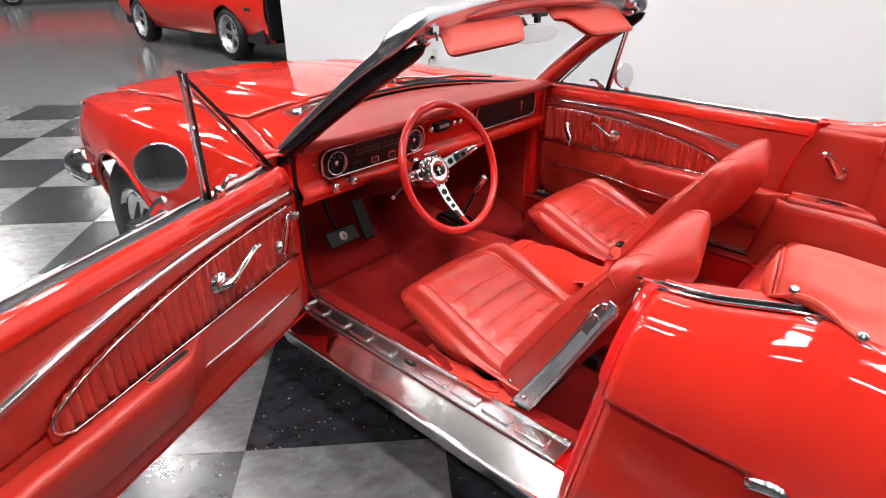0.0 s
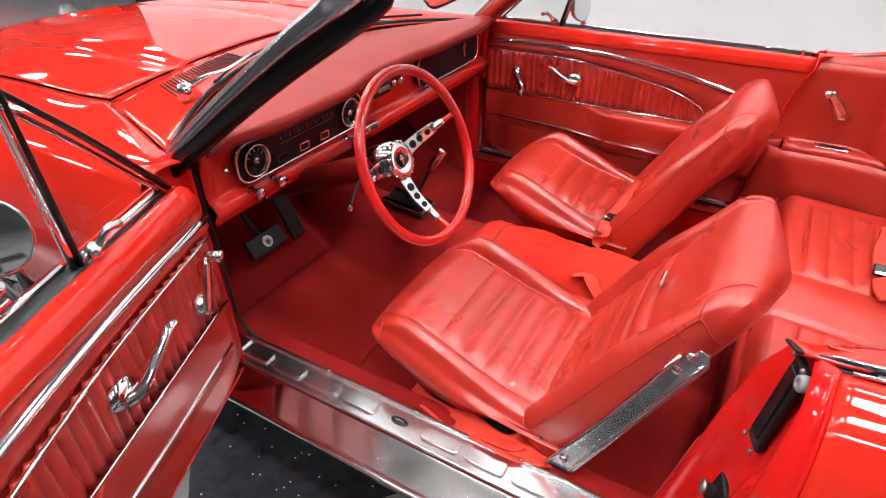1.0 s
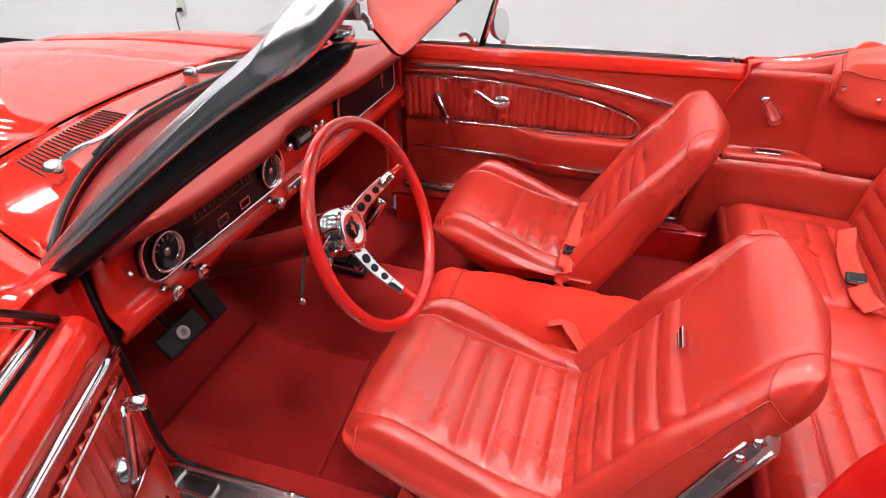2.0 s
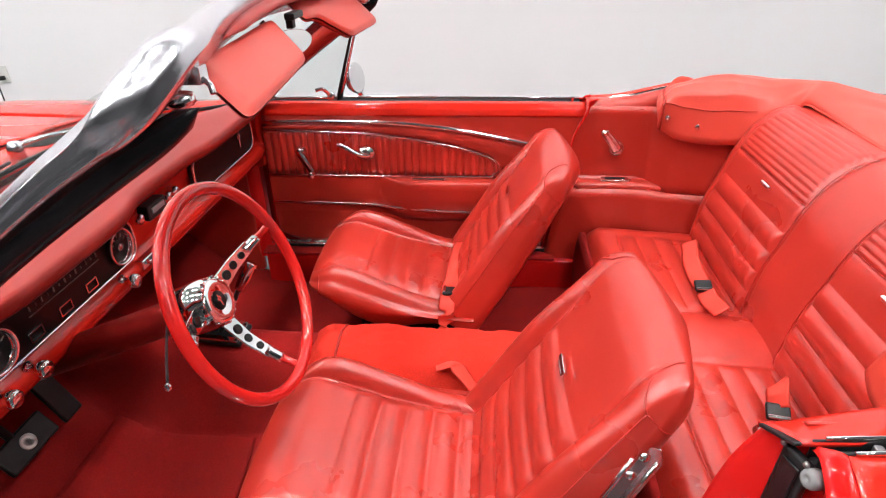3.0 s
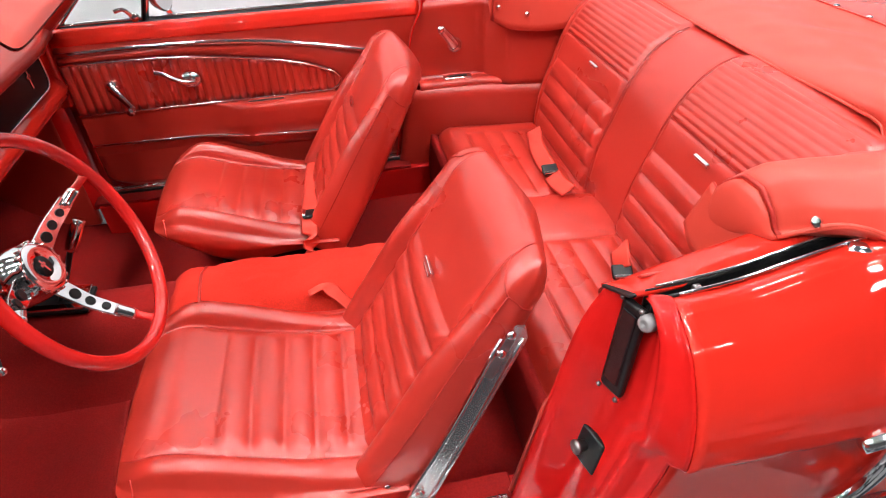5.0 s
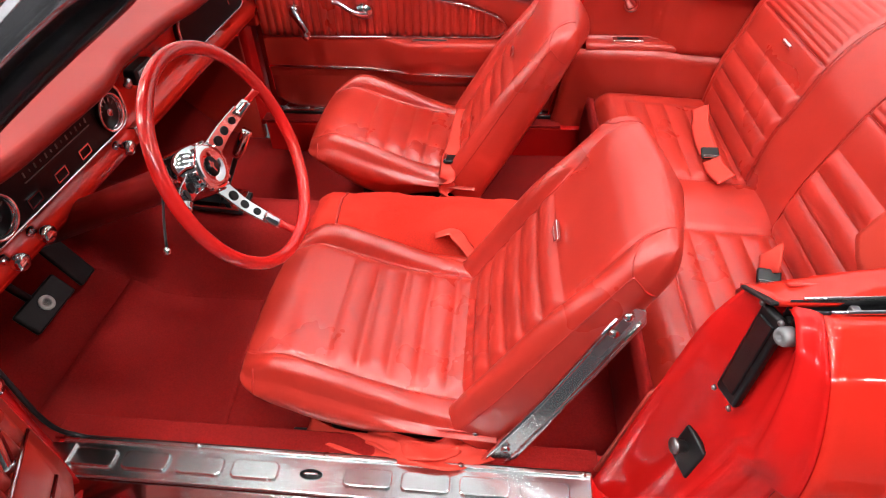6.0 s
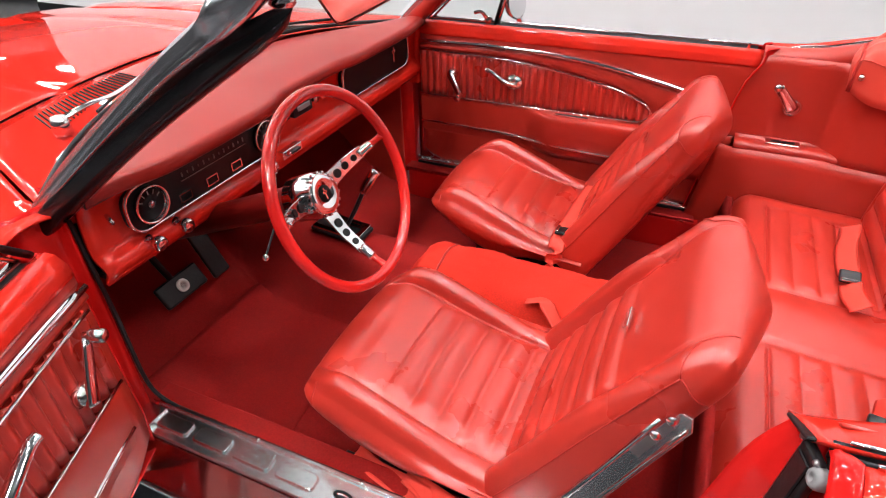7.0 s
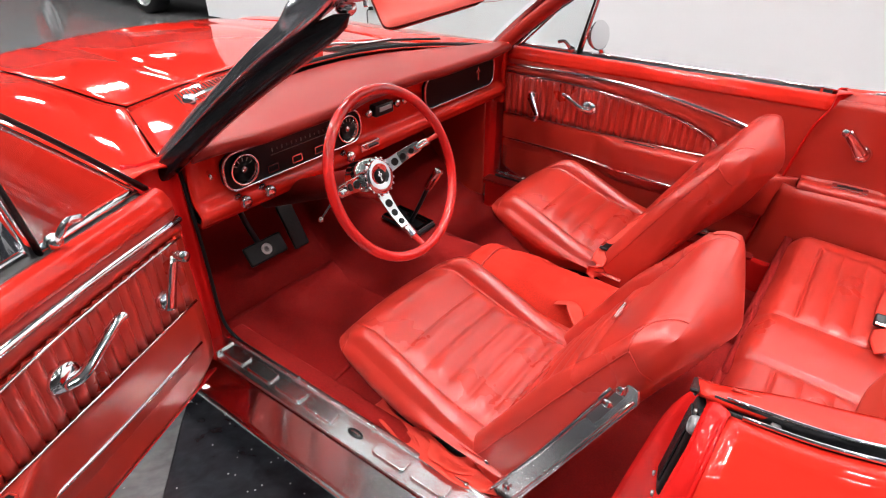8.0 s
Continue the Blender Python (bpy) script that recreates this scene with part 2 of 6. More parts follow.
def soft(pts, t):
    """Smooth value through pts of (t, v...)."""
    n = len(pts)
    if t <= pts[0][0]:
        return pts[0][1:]
    if t >= pts[-1][0]:
        return pts[-1][1:]
    for i in range(n - 1):
        if t <= pts[i + 1][0]:
            h = pts[i + 1][0] - pts[i][0]
            k = (t - pts[i][0]) / h
            out = []
            for c in range(1, len(pts[0])):
                def slope(j):
                    if j == 0:
                        return (pts[1][c] - pts[0][c]) / (pts[1][0] - pts[0][0])
                    if j == n - 1:
                        return (pts[-1][c] - pts[-2][c]) / (pts[-1][0] - pts[-2][0])
                    return (pts[j + 1][c] - pts[j - 1][c]) / (pts[j + 1][0] - pts[j - 1][0])
                m0, m1 = slope(i) * h, slope(i + 1) * h
                out.append((2 * k ** 3 - 3 * k * k + 1) * pts[i][c] + (k ** 3 - 2 * k * k + k) * m0 + (3 * k * k - 2 * k ** 3) * pts[i + 1][c] + (k ** 3 - k * k) * m1)
            return tuple(out)


def at(x, y, z, rx=0, ry=0, rz=0):
    return pose(x, y, z, rx, ry, rz)


def ease(x):
    x = min(1.0, max(0.0, x))
    return x * x * (3 - 2 * x)


# ---- room ----
TILE, TILE_TURN = 0.61, -42.5
floor = part("floor", box(-1.0, 7.0, -0.06, 26, 40, 0.10), CONCRETE, None, smooth=False)
tagged(floor, "polished grey showroom floor with a checkered tile field", "floor", kind="structure")
wall_e = part("wall_east", box(WALL_X + 0.08, -3.3, CEIL / 2 - 0.005, 0.16, 17.4, CEIL), WALLM, None, smooth=False)
tagged(wall_e, "plain white painted showroom partition wall", "wall", kind="structure")
base_e = part("baseboard", box(WALL_X - 0.006, -3.3, 0.05, 0.012, 17.4, 0.10), BLACK, None, smooth=False, bevel=0.003)
tagged(base_e, "dark rubber baseboard along the white wall", "baseboard", kind="structure")
# unseen outer walls, added to close the room and darken reflections
for nm, b in (("wall_north", (-1, 26.9, 26, 0.2)), ("wall_south", (-1, -12.9, 26, 0.2))):
    tagged(part(nm, box(b[0], b[1], CEIL / 2 - 0.005, b[2], b[3], CEIL), FARWALL, None, smooth=False), "assumed dark showroom wall, out of view", "wall", kind="structure")
tagged(part("wall_west", box(-13.9, 7.0, CEIL / 2 - 0.005, 0.2, 40, CEIL), FARWALL, None, smooth=False), "assumed dark showroom wall, out of view", "wall", kind="structure")
tagged(part("wall_hall", box(11.9, 7.0, CEIL / 2 - 0.005, 0.2, 40, CEIL), FARWALL, None, smooth=False), "assumed dark wall of the hall beyond, out of view", "wall", kind="structure")
tagged(part("ceiling", box(-1.0, 7.0, CEIL + 0.05, 26, 40, 0.1), CEILM, None, smooth=False), "grey painted showroom ceiling", "ceiling", kind="structure")


def ceiling_light(x, y):
    t = thing("ceiling_light", "high bay light with six long bright tubes under the ceiling", "lamp", "ceiling lights", at=(x, y, CEIL))
    part("housing", merge(box(0, 0, -0.03, 0.56, 1.26, 0.05), *[box((k - 3) * 0.085, 0, -0.062, 0.010, 1.20, 0.020) for k in range(7)]), WALLM, t, "white metal housing with reflector ribs", smooth=False, bevel=0.004)
    for k in range(6):
        part("lamp_tube", lathe([(0.015, -0.575), (0.015, 0.575)], at((k - 2.5) * 0.085, 0, -0.078, 90, 0, 0), 4, False), LAMP, t)
    return t


first = ceiling_light(-5.2, -5.5)
for x, y in [(-5.2 + 3.0 * ix, -5.5 + 3.3 * iy) for ix in range(3) for iy in range(5)][1:]:
    copy_thing(first, at(x, y, CEIL))
for x, y in [(-4.5 + 5.0 * ix, 12.0 + 5.0 * iy) for ix in range(4) for iy in range(3)]:
    copy_thing(first, at(x, y, CEIL, 0, 0, 90))


# ---- the convertible ----
car = thing("convertible_car", "glossy red classic convertible with its top folded and driver door open", "car")


def S(s, geo):
    return [(s * v[0], v[1], v[2]) for v in geo[0]], geo[1]


# outer side profile: (v, x, z) from the top inner edge to the sill
def side(v):
    return soft([(0, 0.735, 0.850), (0.12, 0.775, 0.822), (0.3, 0.812, 0.75), (0.5, 0.832, 0.66), (0.66, 0.83, 0.56), (0.85, 0.805, 0.42), (1, 0.775, 0.30)], v)


WHEEL_Y = (0.95, -1.79)


def arch(c):
    return math.hypot(c[1] - WHEEL_Y[0], c[2] - 0.33) < 0.345 or math.hypot(c[1] - WHEEL_Y[1], c[2] - 0.33) < 0.345


def hood_edge(y):
    return lerp([(0.0, 0.665), (0.10, 0.652), (0.46, 0.523), (0.55, 0.538), (0.9, 0.550), (1.6, 0.560)], y)[0], soft([(0.0, 0.838), (0.46, 0.838), (1.0, 0.836), (1.65, 0.79)], y)[0]


def fender(u, v):
    y = 0.005 + u * 1.625
    k = max(0.0, (y - 0.9) / 0.75)
    e = max(0.0, (y - 1.40) / 0.205)
    rnd = 1 - math.sqrt(max(0.0, 1 - 0.92 * e * e))
    if v < 0.3:
        w = v / 0.3
        xi, zi = hood_edge(y)
        xo, zo = 0.772 - 0.05 * k, lerp([(0, 0.832), (0.9, 0.825), (1.65, 0.775)], y)[0]
        return (xi + (xo - xi) * w - 0.06 * rnd * w, y + 0.02 * e, zi + (zo - zi) * w + 0.010 * math.sin(math.pi * w) - 0.075 * rnd)
    w = (v - 0.3) / 0.7
    x, z = side(0.1 + 0.9 * w)
    z -= 0.055 * k * (1 - w) + 0.075 * rnd * (1 - w) ** 2
    return (x - 0.06 * k * k - 0.03 * k - 0.06 * rnd, y + 0.02 * e * (1 - w), z)


for s in (-1, 1):
    f = part("fender", S(s, surf(fender, 82, 44, skip=arch)), PAINT, car, solid=0.004)
    # headlamp bucket, grille corner and bumper end
    part("headlamp_ring", S(s, lathe([(0.095, 0.0), (0.10, 0.02), (0.085, 0.03), (0.08, 0.0)], at(0.60, 1.60, 0.66, -90, 0, 0), 28)), CHROME, car, "chrome headlamp ring")
    part("headlamp", S(s, lathe([(0.08, 0.0), (0.06, 0.015), (0.0, 0.024)], at(0.60, 1.59, 0.66, -90, 0, 0), 28)), GREY, car, "round glass headlamp")
    part("nose_cap", S(s, box(0.585, 1.570, 0.60, 0.24, 0.04, 0.24)), PAINT, car, smooth=False, bevel=0.012)
    part("fender_badge", S(s, tube([(0.837, 1.30, 0.705), (0.835, 1.36, 0.700)], 0.006, 6, 1)), CHROME, car)


part("grille", box(0, 1.55, 0.62, 0.95, 0.02, 0.26), BLACK, car, "black front grille", smooth=False, bevel=0.01)
part("front_bumper", tube([(-0.80, 1.32, 0.50), (-0.795, 1.50, 0.49), (-0.74, 1.66, 0.485), (-0.4, 1.73, 0.485), (0, 1.75, 0.485), (0.4, 1.73, 0.485), (0.74, 1.66, 0.485), (0.795, 1.50, 0.49), (0.80, 1.32, 0.50)], 0.052, 12, 6, flat=1.0), CHROME, car, "chrome front bumper")


def hood(u, v):
    x = (u * 2 - 1)
    y = 0.462 + v * 1.10
    hx, hz = hood_edge(y)
    back = 0.020 * (1 - abs(x) ** 2.2) * (1 - v)
    z = hz + 0.030 * (1 - x * x) - 0.006 * math.exp(-((abs(x) - 0.55) / 0.05) ** 2)
    return (x * (hx - 0.009), y + back + 0.004, z + 0.001)


part("hood", surf(hood, 48, 40), PAINT, car, solid=0.0015)
part("hood_underside", box(0, 1.0, 0.70, 1.0, 1.1, 0.05), DARK, car, smooth=False)


# cowl panel between hood and windscreen
def glass_base(x):
    a = abs(x) / 0.66
    return (0.285 - 0.235 * a ** 2.4, 0.888 - 0.040 * a ** 2)


def glass_top(x):
    a = abs(x) / 0.585
    return (-0.335 - 0.08 * a ** 2.2, 1.205 - 0.035 * a ** 2)


def cowl(u, v):
    a = u * 2 - 1
    x0 = a * 0.662
    x1 = a * 0.524
    y0, z0 = glass_base(x0)
    y1 = 0.454 + 0.020 * (1 - abs(a) ** 2.2)
    hz = 0.838 + 0.030 * (1 - a * a)
    return (x0 + (x1 - x0) * v, y0 + (y1 - y0) * v, z0 - 0.012 + (hz - 0.001 - z0 + 0.012) * v)


part("cowl_panel", surf(cowl, 40, 8), PAINT, car, solid=0.0015)
for sx in (-1, 1):
    for k in range(24):
        u = 0.5 + sx * (0.14 + 0.010 * k)
        p, q = Vector(cowl(u, 0.35)), Vector(cowl(u, 0.80))
        d = q - p
        m = Matrix.Translation((p + q) / 2 + Vector((0, 0, 0.0022))) @ d.to_track_quat("Y", "Z").to_matrix().to_4x4()
        part("vent_slot", box(0, 0, 0, 0.0024, d.length, 0.004, m), DARK, car, smooth=False)


# windscreen: glass, chrome frame, header
def screen(u, v):
    a = u * 2 - 1
    y0, z0 = glass_base(a * 0.635)
    y1, z1 = glass_top(a * 0.52)
    return (a * (0.635 + (0.52 - 0.635) * v), y0 + (y1 - y0) * v + 0.012 * math.sin(math.pi * v), z0 + (z1 - z0) * v + 0.02 * math.sin(math.pi * v))


wg = part("windscreen", surf(screen, 28, 14), GLASS, car, "clear windscreen glass")
wg.visible_shadow = False
part("lower_seal", tube([(x, glass_base(x)[0] + 0.004, glass_base(x)[1] - 0.004) for x in [-0.64 + 0.08 * k for k in range(17)]], 0.006, 8, 3), RUBBER, car, "black rubber windscreen seal")


def pillar(k):
    return Vector((0.672 + (0.592 - 0.672) * k, 0.045 + (-0.415 - 0.045) * k, 0.835 + (1.17 - 0.835) * k + 0.014 * math.sin(math.pi * k)))


UPP = Vector((0.0, 0.59, 0.81))


RING = [math.radians(a) for a in (190, 172, 155, 145, 115, 90, 75, 20, -10, -90)]


def surround_half():
    """Rows of (place, ten section points) from a pillar foot to the middle of the header; a section point is (towards the glass, off the screen's plane)."""
    rows = []
    # the pillars: an upright side face, a ridge, and a broad slope that leans in to the glass
    for k, low, ridge, ta, tb, deep, up, inward in ((-0.07, -0.004, 0.008, 0.012, 0.016, 0.026, 0.012, 0.005), (-0.03, -0.005, 0.011, 0.016, 0.022, 0.036, 0.013, 0.007), (0.2, -0.005, 0.0125, 0.020, 0.028, 0.048, 0.014, 0.012), (0.45, -0.004, 0.015, 0.028, 0.032, 0.056, 0.018, 0.019), (0.68, -0.002, 0.022, 0.037, 0.039, 0.068, 0.021, 0.028), (0.84, -0.004, 0.026, 0.045, 0.044, 0.080, 0.026, 0.036)):
        prof = [(0.0, low), (-0.001, (low + ridge) / 2), (0.0, ridge - 0.0015), (0.0025, ridge + 0.002), (ta * 0.55, ridge + (tb - ridge) * 0.60), (ta - 0.002, tb - 0.001), (ta + 0.006, tb), (deep - 0.002, tb - 0.004), (deep, tb - 0.010), (deep * 0.75, low + 0.003)]
        rows.append((pillar(k) + UPP * up - Vector((inward, 0, 0)), [(a - inward, b - up) for a, b in prof]))
    for place, win, wn in ((Vector((0.556, -0.371, 1.175)), 0.055, 0.025), (Vector((0.510, -0.387, 1.202)), 0.057, 0.028)):
        # the corner cap hangs lower along its rear edge
        skirt = [(-0.046, -0.034), (-0.055, -0.019), (-0.056, -0.004)] if place.x > 0.53 else [(-0.048, -0.020), (-0.056, -0.010), (-0.057, 0.001)]
        rows.append((place, skirt + [(win * math.cos(t), wn * math.sin(t)) for t in RING[3:]]))
    for x, win, wn in ((0.42, 0.057, 0.029), (0.32, 0.056, 0.027), (0.18, 0.055, 0.026), (0.0, 0.054, 0.025)):
        y, z = glass_top(x)
        rows.append((Vector((x, y + 0.006, z + 0.012 - 0.006 * x)), [(win * math.cos(t), wn * math.sin(t)) for t in RING]))
    return rows


def widen(p):
    """The passenger side stands a little further out towards the top."""
    return Vector((p.x + 0.035 * max(0.0, (p.z - 0.85) / 0.35) * min(1.0, p.x / 0.4), p.y, p.z))


HALF = surround_half()
ROWS = [(widen(p), prof) for p, prof in HALF] + [(Vector((-p.x, p.y, p.z)), prof) for p, prof in HALF[-2::-1]]
LINE = smooth_path([p for p, prof in ROWS], 8)
SECT = [smooth_path([(prof[i][0], prof[i][1], 0) for p, prof in ROWS], 8) for i in range(10)]


def surround(k):
    """The closed section at step k along the frame."""
    p = LINE[k]
    d = (LINE[min(k + 1, len(LINE) - 1)] - LINE[max(k - 1, 0)]).normalized()
    n = (UPP - d * UPP.dot(d)).normalized()
    w = d.cross(n)
    ctl = [SECT[i][k] for i in range(10)]
    ring = smooth_path(ctl[-2:] + ctl + ctl[:2], 4)[8:48]
    return [p + w * q.x + n * q.y for q in ring]


SECTIONS = [surround(k) for k in range(len(LINE))]
hd = part("windscreen_surround", surf(lambda u, v: SECTIONS[int(round(u * (len(LINE) - 1)))][int(round(v * 40)) % 40], len(LINE) - 1, 40), STAINLESS, car, "polished chrome windscreen pillars and header")
for s in (-1, 1):
    def lean(k):
        return 0.009 + 0.034 * k - (0.035 * k if s > 0 else 0.0)

    def rub(u, v):
        k = u * 1.08 - 0.05
        c = pillar(k) - UPP * 0.006 - Vector((lean(k), 0.002, 0))
        th = math.pi * 2 * v
        e = 1 if u < 0.84 else max(0.02, math.sqrt(max(0, 1 - ((u - 0.84) / 0.16) ** 2)))
        return c + UPP * (math.copysign(abs(math.sin(th)) ** 0.6, math.sin(th)) * 0.0195 * e - 0.010) + Vector((1, 0, 0)) * (math.copysign(abs(math.cos(th)) ** 0.6, math.cos(th)) * 0.019 * e)
    part("weatherstrip", S(s, surf(rub, 24, 28)), STRIP, car, "black rubber pillar weatherstrip")
    part("inner_pillar", S(s, tube([pillar(k / 8 * 0.80) - UPP * 0.009 - Vector((0.012 + lean(k / 8), 0, 0)) for k in range(9)], 0.024, 14, 2, flat=1.1)), TRIM, car, "dark red inner pillar cover")


HEAD = [k for k in range(len(LINE)) if abs(LINE[k].x) < 0.36]
REAR = Vector((0, -0.81, 0.59))
part("header_liner", tube([LINE[k] + REAR * 0.034 - UPP * 0.020 for k in HEAD], lambda t: 0.001 + 0.011 * min(1.0, 6 * min(t, 1 - t)), 10, 1, flat=0.9), TRIM, hd, "dark red painted header underside")
part("header_latch", merge(box(0.0, -0.380, 1.192, 0.060, 0.020, 0.012), box(0.0, -0.372, 1.180, 0.020, 0.014, 0.024)), BLACK, hd, "dark mirror and visor mount", smooth=False, bevel=0.003)


def visor(corners, sgn):
    """corners: outer upper, outer lower, inner lower, inner upper."""
    ou, ol, il, iu = (Vector(c) for c in corners)
    nrm = (ol - ou).cross(iu - ou).normalized()
    if nrm.z > 0:
        nrm = -nrm

    def f(u, v, side_):
        a, b_ = u * 2 - 1, v * 2 - 1
        n = 11.0
        k = (abs(a) ** n + abs(b_) ** n) ** (1 / n)
        m = max(abs(a), abs(b_))
        g = m / k if k > 1e-6 else 1
        uu, vv = 0.5 + a * g / 2, 0.5 + b_ * g / 2
        if sgn > 0:
            t = min(1.0, max(0.0, (uu - 0.62) / 0.25))
            vv *= 1 - 0.62 * t * t * (3 - 2 * t)
        p = ou.lerp(iu, uu).lerp(ol.lerp(il, uu), vv)
        e = math.sqrt(max(0.0, 1 - max(0.0, (m - 0.85) / 0.15) ** 2))
        return p + nrm * side_ * 0.010 * (0.2 + 0.8 * e)
    top = surf(lambda u, v: f(u, v, 1), 26, 16)
    bot = surf(lambda u, v: f(u, v, -1), 26, 16)
    v = part("sun_visor", merge(top, bot), BOOTM, car, "soft red vinyl sun visor tilted down")
    ring = [f(0.5 + 0.5 * p, 0.5 + 0.5 * q, 1) for p, q in square_ring(0.90)]
    part("visor_seam", tube(ring, 0.0014, 6, 1, closed=True), THREAD, v)
    part("visor_bracket", merge(tube([(sgn * 0.520, -0.406, 1.182), (sgn * 0.495, -0.394, 1.188), (sgn * 0.465, -0.388, 1.189)], 0.006, 10, 4), lathe([(0.016, 0), (0.018, 0.010), (0.010, 0.018), (0, 0.019)], at(sgn * 0.520, -0.406, 1.174, 180, 0, 0), 16)), CHROME, v, "chrome visor pivot")
    return v


def square_ring(m, n=24):
    out = []
    for k in range(4 * n):
        q, t = divmod(k, n)
        t = 2 * t / n - 1
        out.append([(t * m, -m), (m, t * m), (-t * m, m), (-m, -t * m)][q])
    return out


visor(((-0.452, -0.389, 1.188), (-0.507, -0.476, 1.138), (-0.162, -0.446, 1.140), (-0.060, -0.354, 1.191)), -1)
visor(((0.475, -0.365, 1.194), (0.500, -0.446, 1.111), (0.085, -0.428, 1.118), (0.085, -0.345, 1.201)), 1)
part("header_latch", merge(box(-0.505, -0.418, 1.192, 0.022, 0.030, 0.020), tube([(-0.505, -0.428, 1.190), (-0.510, -0.440, 1.182), (-0.514, -0.444, 1.172)], 0.004, 8, 3)), CHROME, car, "chrome convertible top latch", bevel=0.006, smooth=False)
part("header_latch", merge(box(0.505, -0.418, 1.192, 0.022, 0.030, 0.020), tube([(0.505, -0.428, 1.190), (0.510, -0.440, 1.182), (0.514, -0.444, 1.172)], 0.004, 8, 3)), CHROME, car, "chrome convertible top latch", bevel=0.006, smooth=False)
rv = part("rear_view_mirror", lathe([(0.0, -0.02), (0.6, -0.016), (0.95, -0.006), (1.0, 0.004), (0.96, 0.006)], at(0.01, -0.35, 1.135, 84, 0, -14) @ Matrix.Diagonal((0.10, 0.027, 1, 1)), 36), CHROME, car, "small chrome rear view mirror")
part("mirror_glass", lathe([(0.95, 0.0065), (0.0, 0.0068)], at(0.01, -0.35, 1.135, 84, 0, -14) @ Matrix.Diagonal((0.10, 0.027, 1, 1)), 36), MIRROR, rv, smooth=False)
part("mirror_stem", tube([(0.01, -0.335, 1.145), (0.0, -0.315, 1.18)], 0.006, 8, 2), CHROME, rv)
# wipers
for sx, xa in ((-1, -0.46), (1, 0.06)):
    pv = Vector((xa, glass_base(xa)[0] + 0.055, glass_base(xa)[1] + 0.010))

    def on_base(dx, up):
        return Vector((xa + dx, glass_base(xa + dx)[0] - 0.010, glass_base(xa + dx)[1] + 0.016 + up))
    w = part("wiper", tube([pv + Vector((0, 0, 0.008)), pv.lerp(on_base(0.13, 0.004), 0.5) + Vector((0, 0, 0.010)), on_base(0.13, 0.006), on_base(0.24, 0.008)], lambda t: 0.012 - 0.007 * t, 8, 4, flat=0.45), CHROME, car, "chrome windscreen wiper")
    part("wiper_pivot", lathe([(0.018, -0.02), (0.018, 0.008), (0.012, 0.018), (0, 0.02)], Matrix.Translation(pv), 16), CHROME, w)
    part("wiper_blade", tube([on_base(0.06, 0.0), on_base(0.16, 0.003), on_base(0.26, 0.003), on_base(0.42, 0.0)], 0.004, 6, 4), BLACK, w)

# rocker panels and sills
for s in (-1, 1):
    prof = [(0.58, 0.20), (0.58, 0.335), (0.635, 0.342), (0.696, 0.341), (0.700, 0.322)]
    prof2 = [(0.701, 0.344), (0.708, 0.340), (0.764, 0.310), (0.772, 0.304), (0.768, 0.292), (0.74, 0.22), (0.701, 0.20)]
    for nm, pf, mt, lb in (("rocker_panel", prof + [(0.700, 0.20)], JAMB, ""), ("rocker_cover", prof2, SILL, "polished metal rocker cover")):
        vs = [(s * x, y, z) for y in (0.02, -1.05) for x, z in pf]
        n = len(pf)
        fs = [(i, (i + 1) % n, n + (i + 1) % n, n + i) for i in range(n)] + [tuple(range(n))[::-1], tuple(range(n, 2 * n))]
        part(nm, (vs, fs), mt, car, lb, smooth=False, bevel=0.004)
    part("rocker_moulding", tube([(s * 0.772, 0.05, 0.302), (s * 0.772, -0.5, 0.302), (s * 0.772, -1.05, 0.302)], 0.006, 8, 1), ALU, car, "bright rocker moulding strip")
    part("sill_carpet", S(s, box(0.604, -0.475, 0.343, 0.052, 1.01, 0.008)), CARPET_SHADED, car, "dark red carpet edge beside the sill", smooth=False, bevel=0.003)
    part("sill_rubber", S(s, box(0.6275, -0.482, 0.350, 0.006, 0.966, 0.010)), RUBBER, car, "black rubber strip along the sill plate", smooth=False, bevel=0.002)
    # scuff plate with pressed panels
    sp = part("sill_plate", S(s, merge(box(0.668, -0.482, 0.348, 0.068, 0.966, 0.010), box(0.633, -0.482, 0.352, 0.010, 0.966, 0.014), box(0.672, -0.012, 0.358, 0.05, 0.05, 0.014))), ALU, car, "stamped bright aluminium sill plate", smooth=False, bevel=0.003)
    for k in range(9):
        yc = -0.075 - 0.101 * k
        if k == 4:
            part("sill_badge", S(s, lathe([(1.0, 0), (0.95, 0.0025), (0.0, 0.003)], at(0.668, yc, 0.353, 0, 0, 90) @ Matrix.Diagonal((0.021, 0.0095, 1, 1)), 28)), BLACK, sp, "small black oval badge")
            part("badge_mark", S(s, tube([(0.668, yc - 0.012, 0.3563), (0.6665, yc, 0.3563), (0.668, yc + 0.012, 0.3563)], 0.0022, 6, 3, flat=0.3)), ALU, sp)
            continue
        hx, hy, rr = 0.0175, 0.043, 0.010
        ring = []
        for qx, qy, a0 in ((1, 1, 0), (-1, 1, 90), (-1, -1, 180), (1, -1, 270)):
            for a in (0, 30, 60, 90):
                ring.append((0.668 + qx * (hx - rr) + rr * math.cos(radians(a0 + a)), yc + qy * (hy - rr) + rr * math.sin(radians(a0 + a)), 0.3535))
        part("pressed_panel", S(s, prism([(x, y) for x, y, z in ring], "z", 0.3525, 0.3590)), ALU, sp, smooth=False, bevel=0.0035, seg=3)
    for yy in (-0.03, -0.26, -0.5, -0.74, -0.95):
        part("screw", S(s, lathe([(0.006, 0), (0.005, 0.003), (0, 0.004)], at(0.633, yy, 0.359), 10)), CHROME, sp)

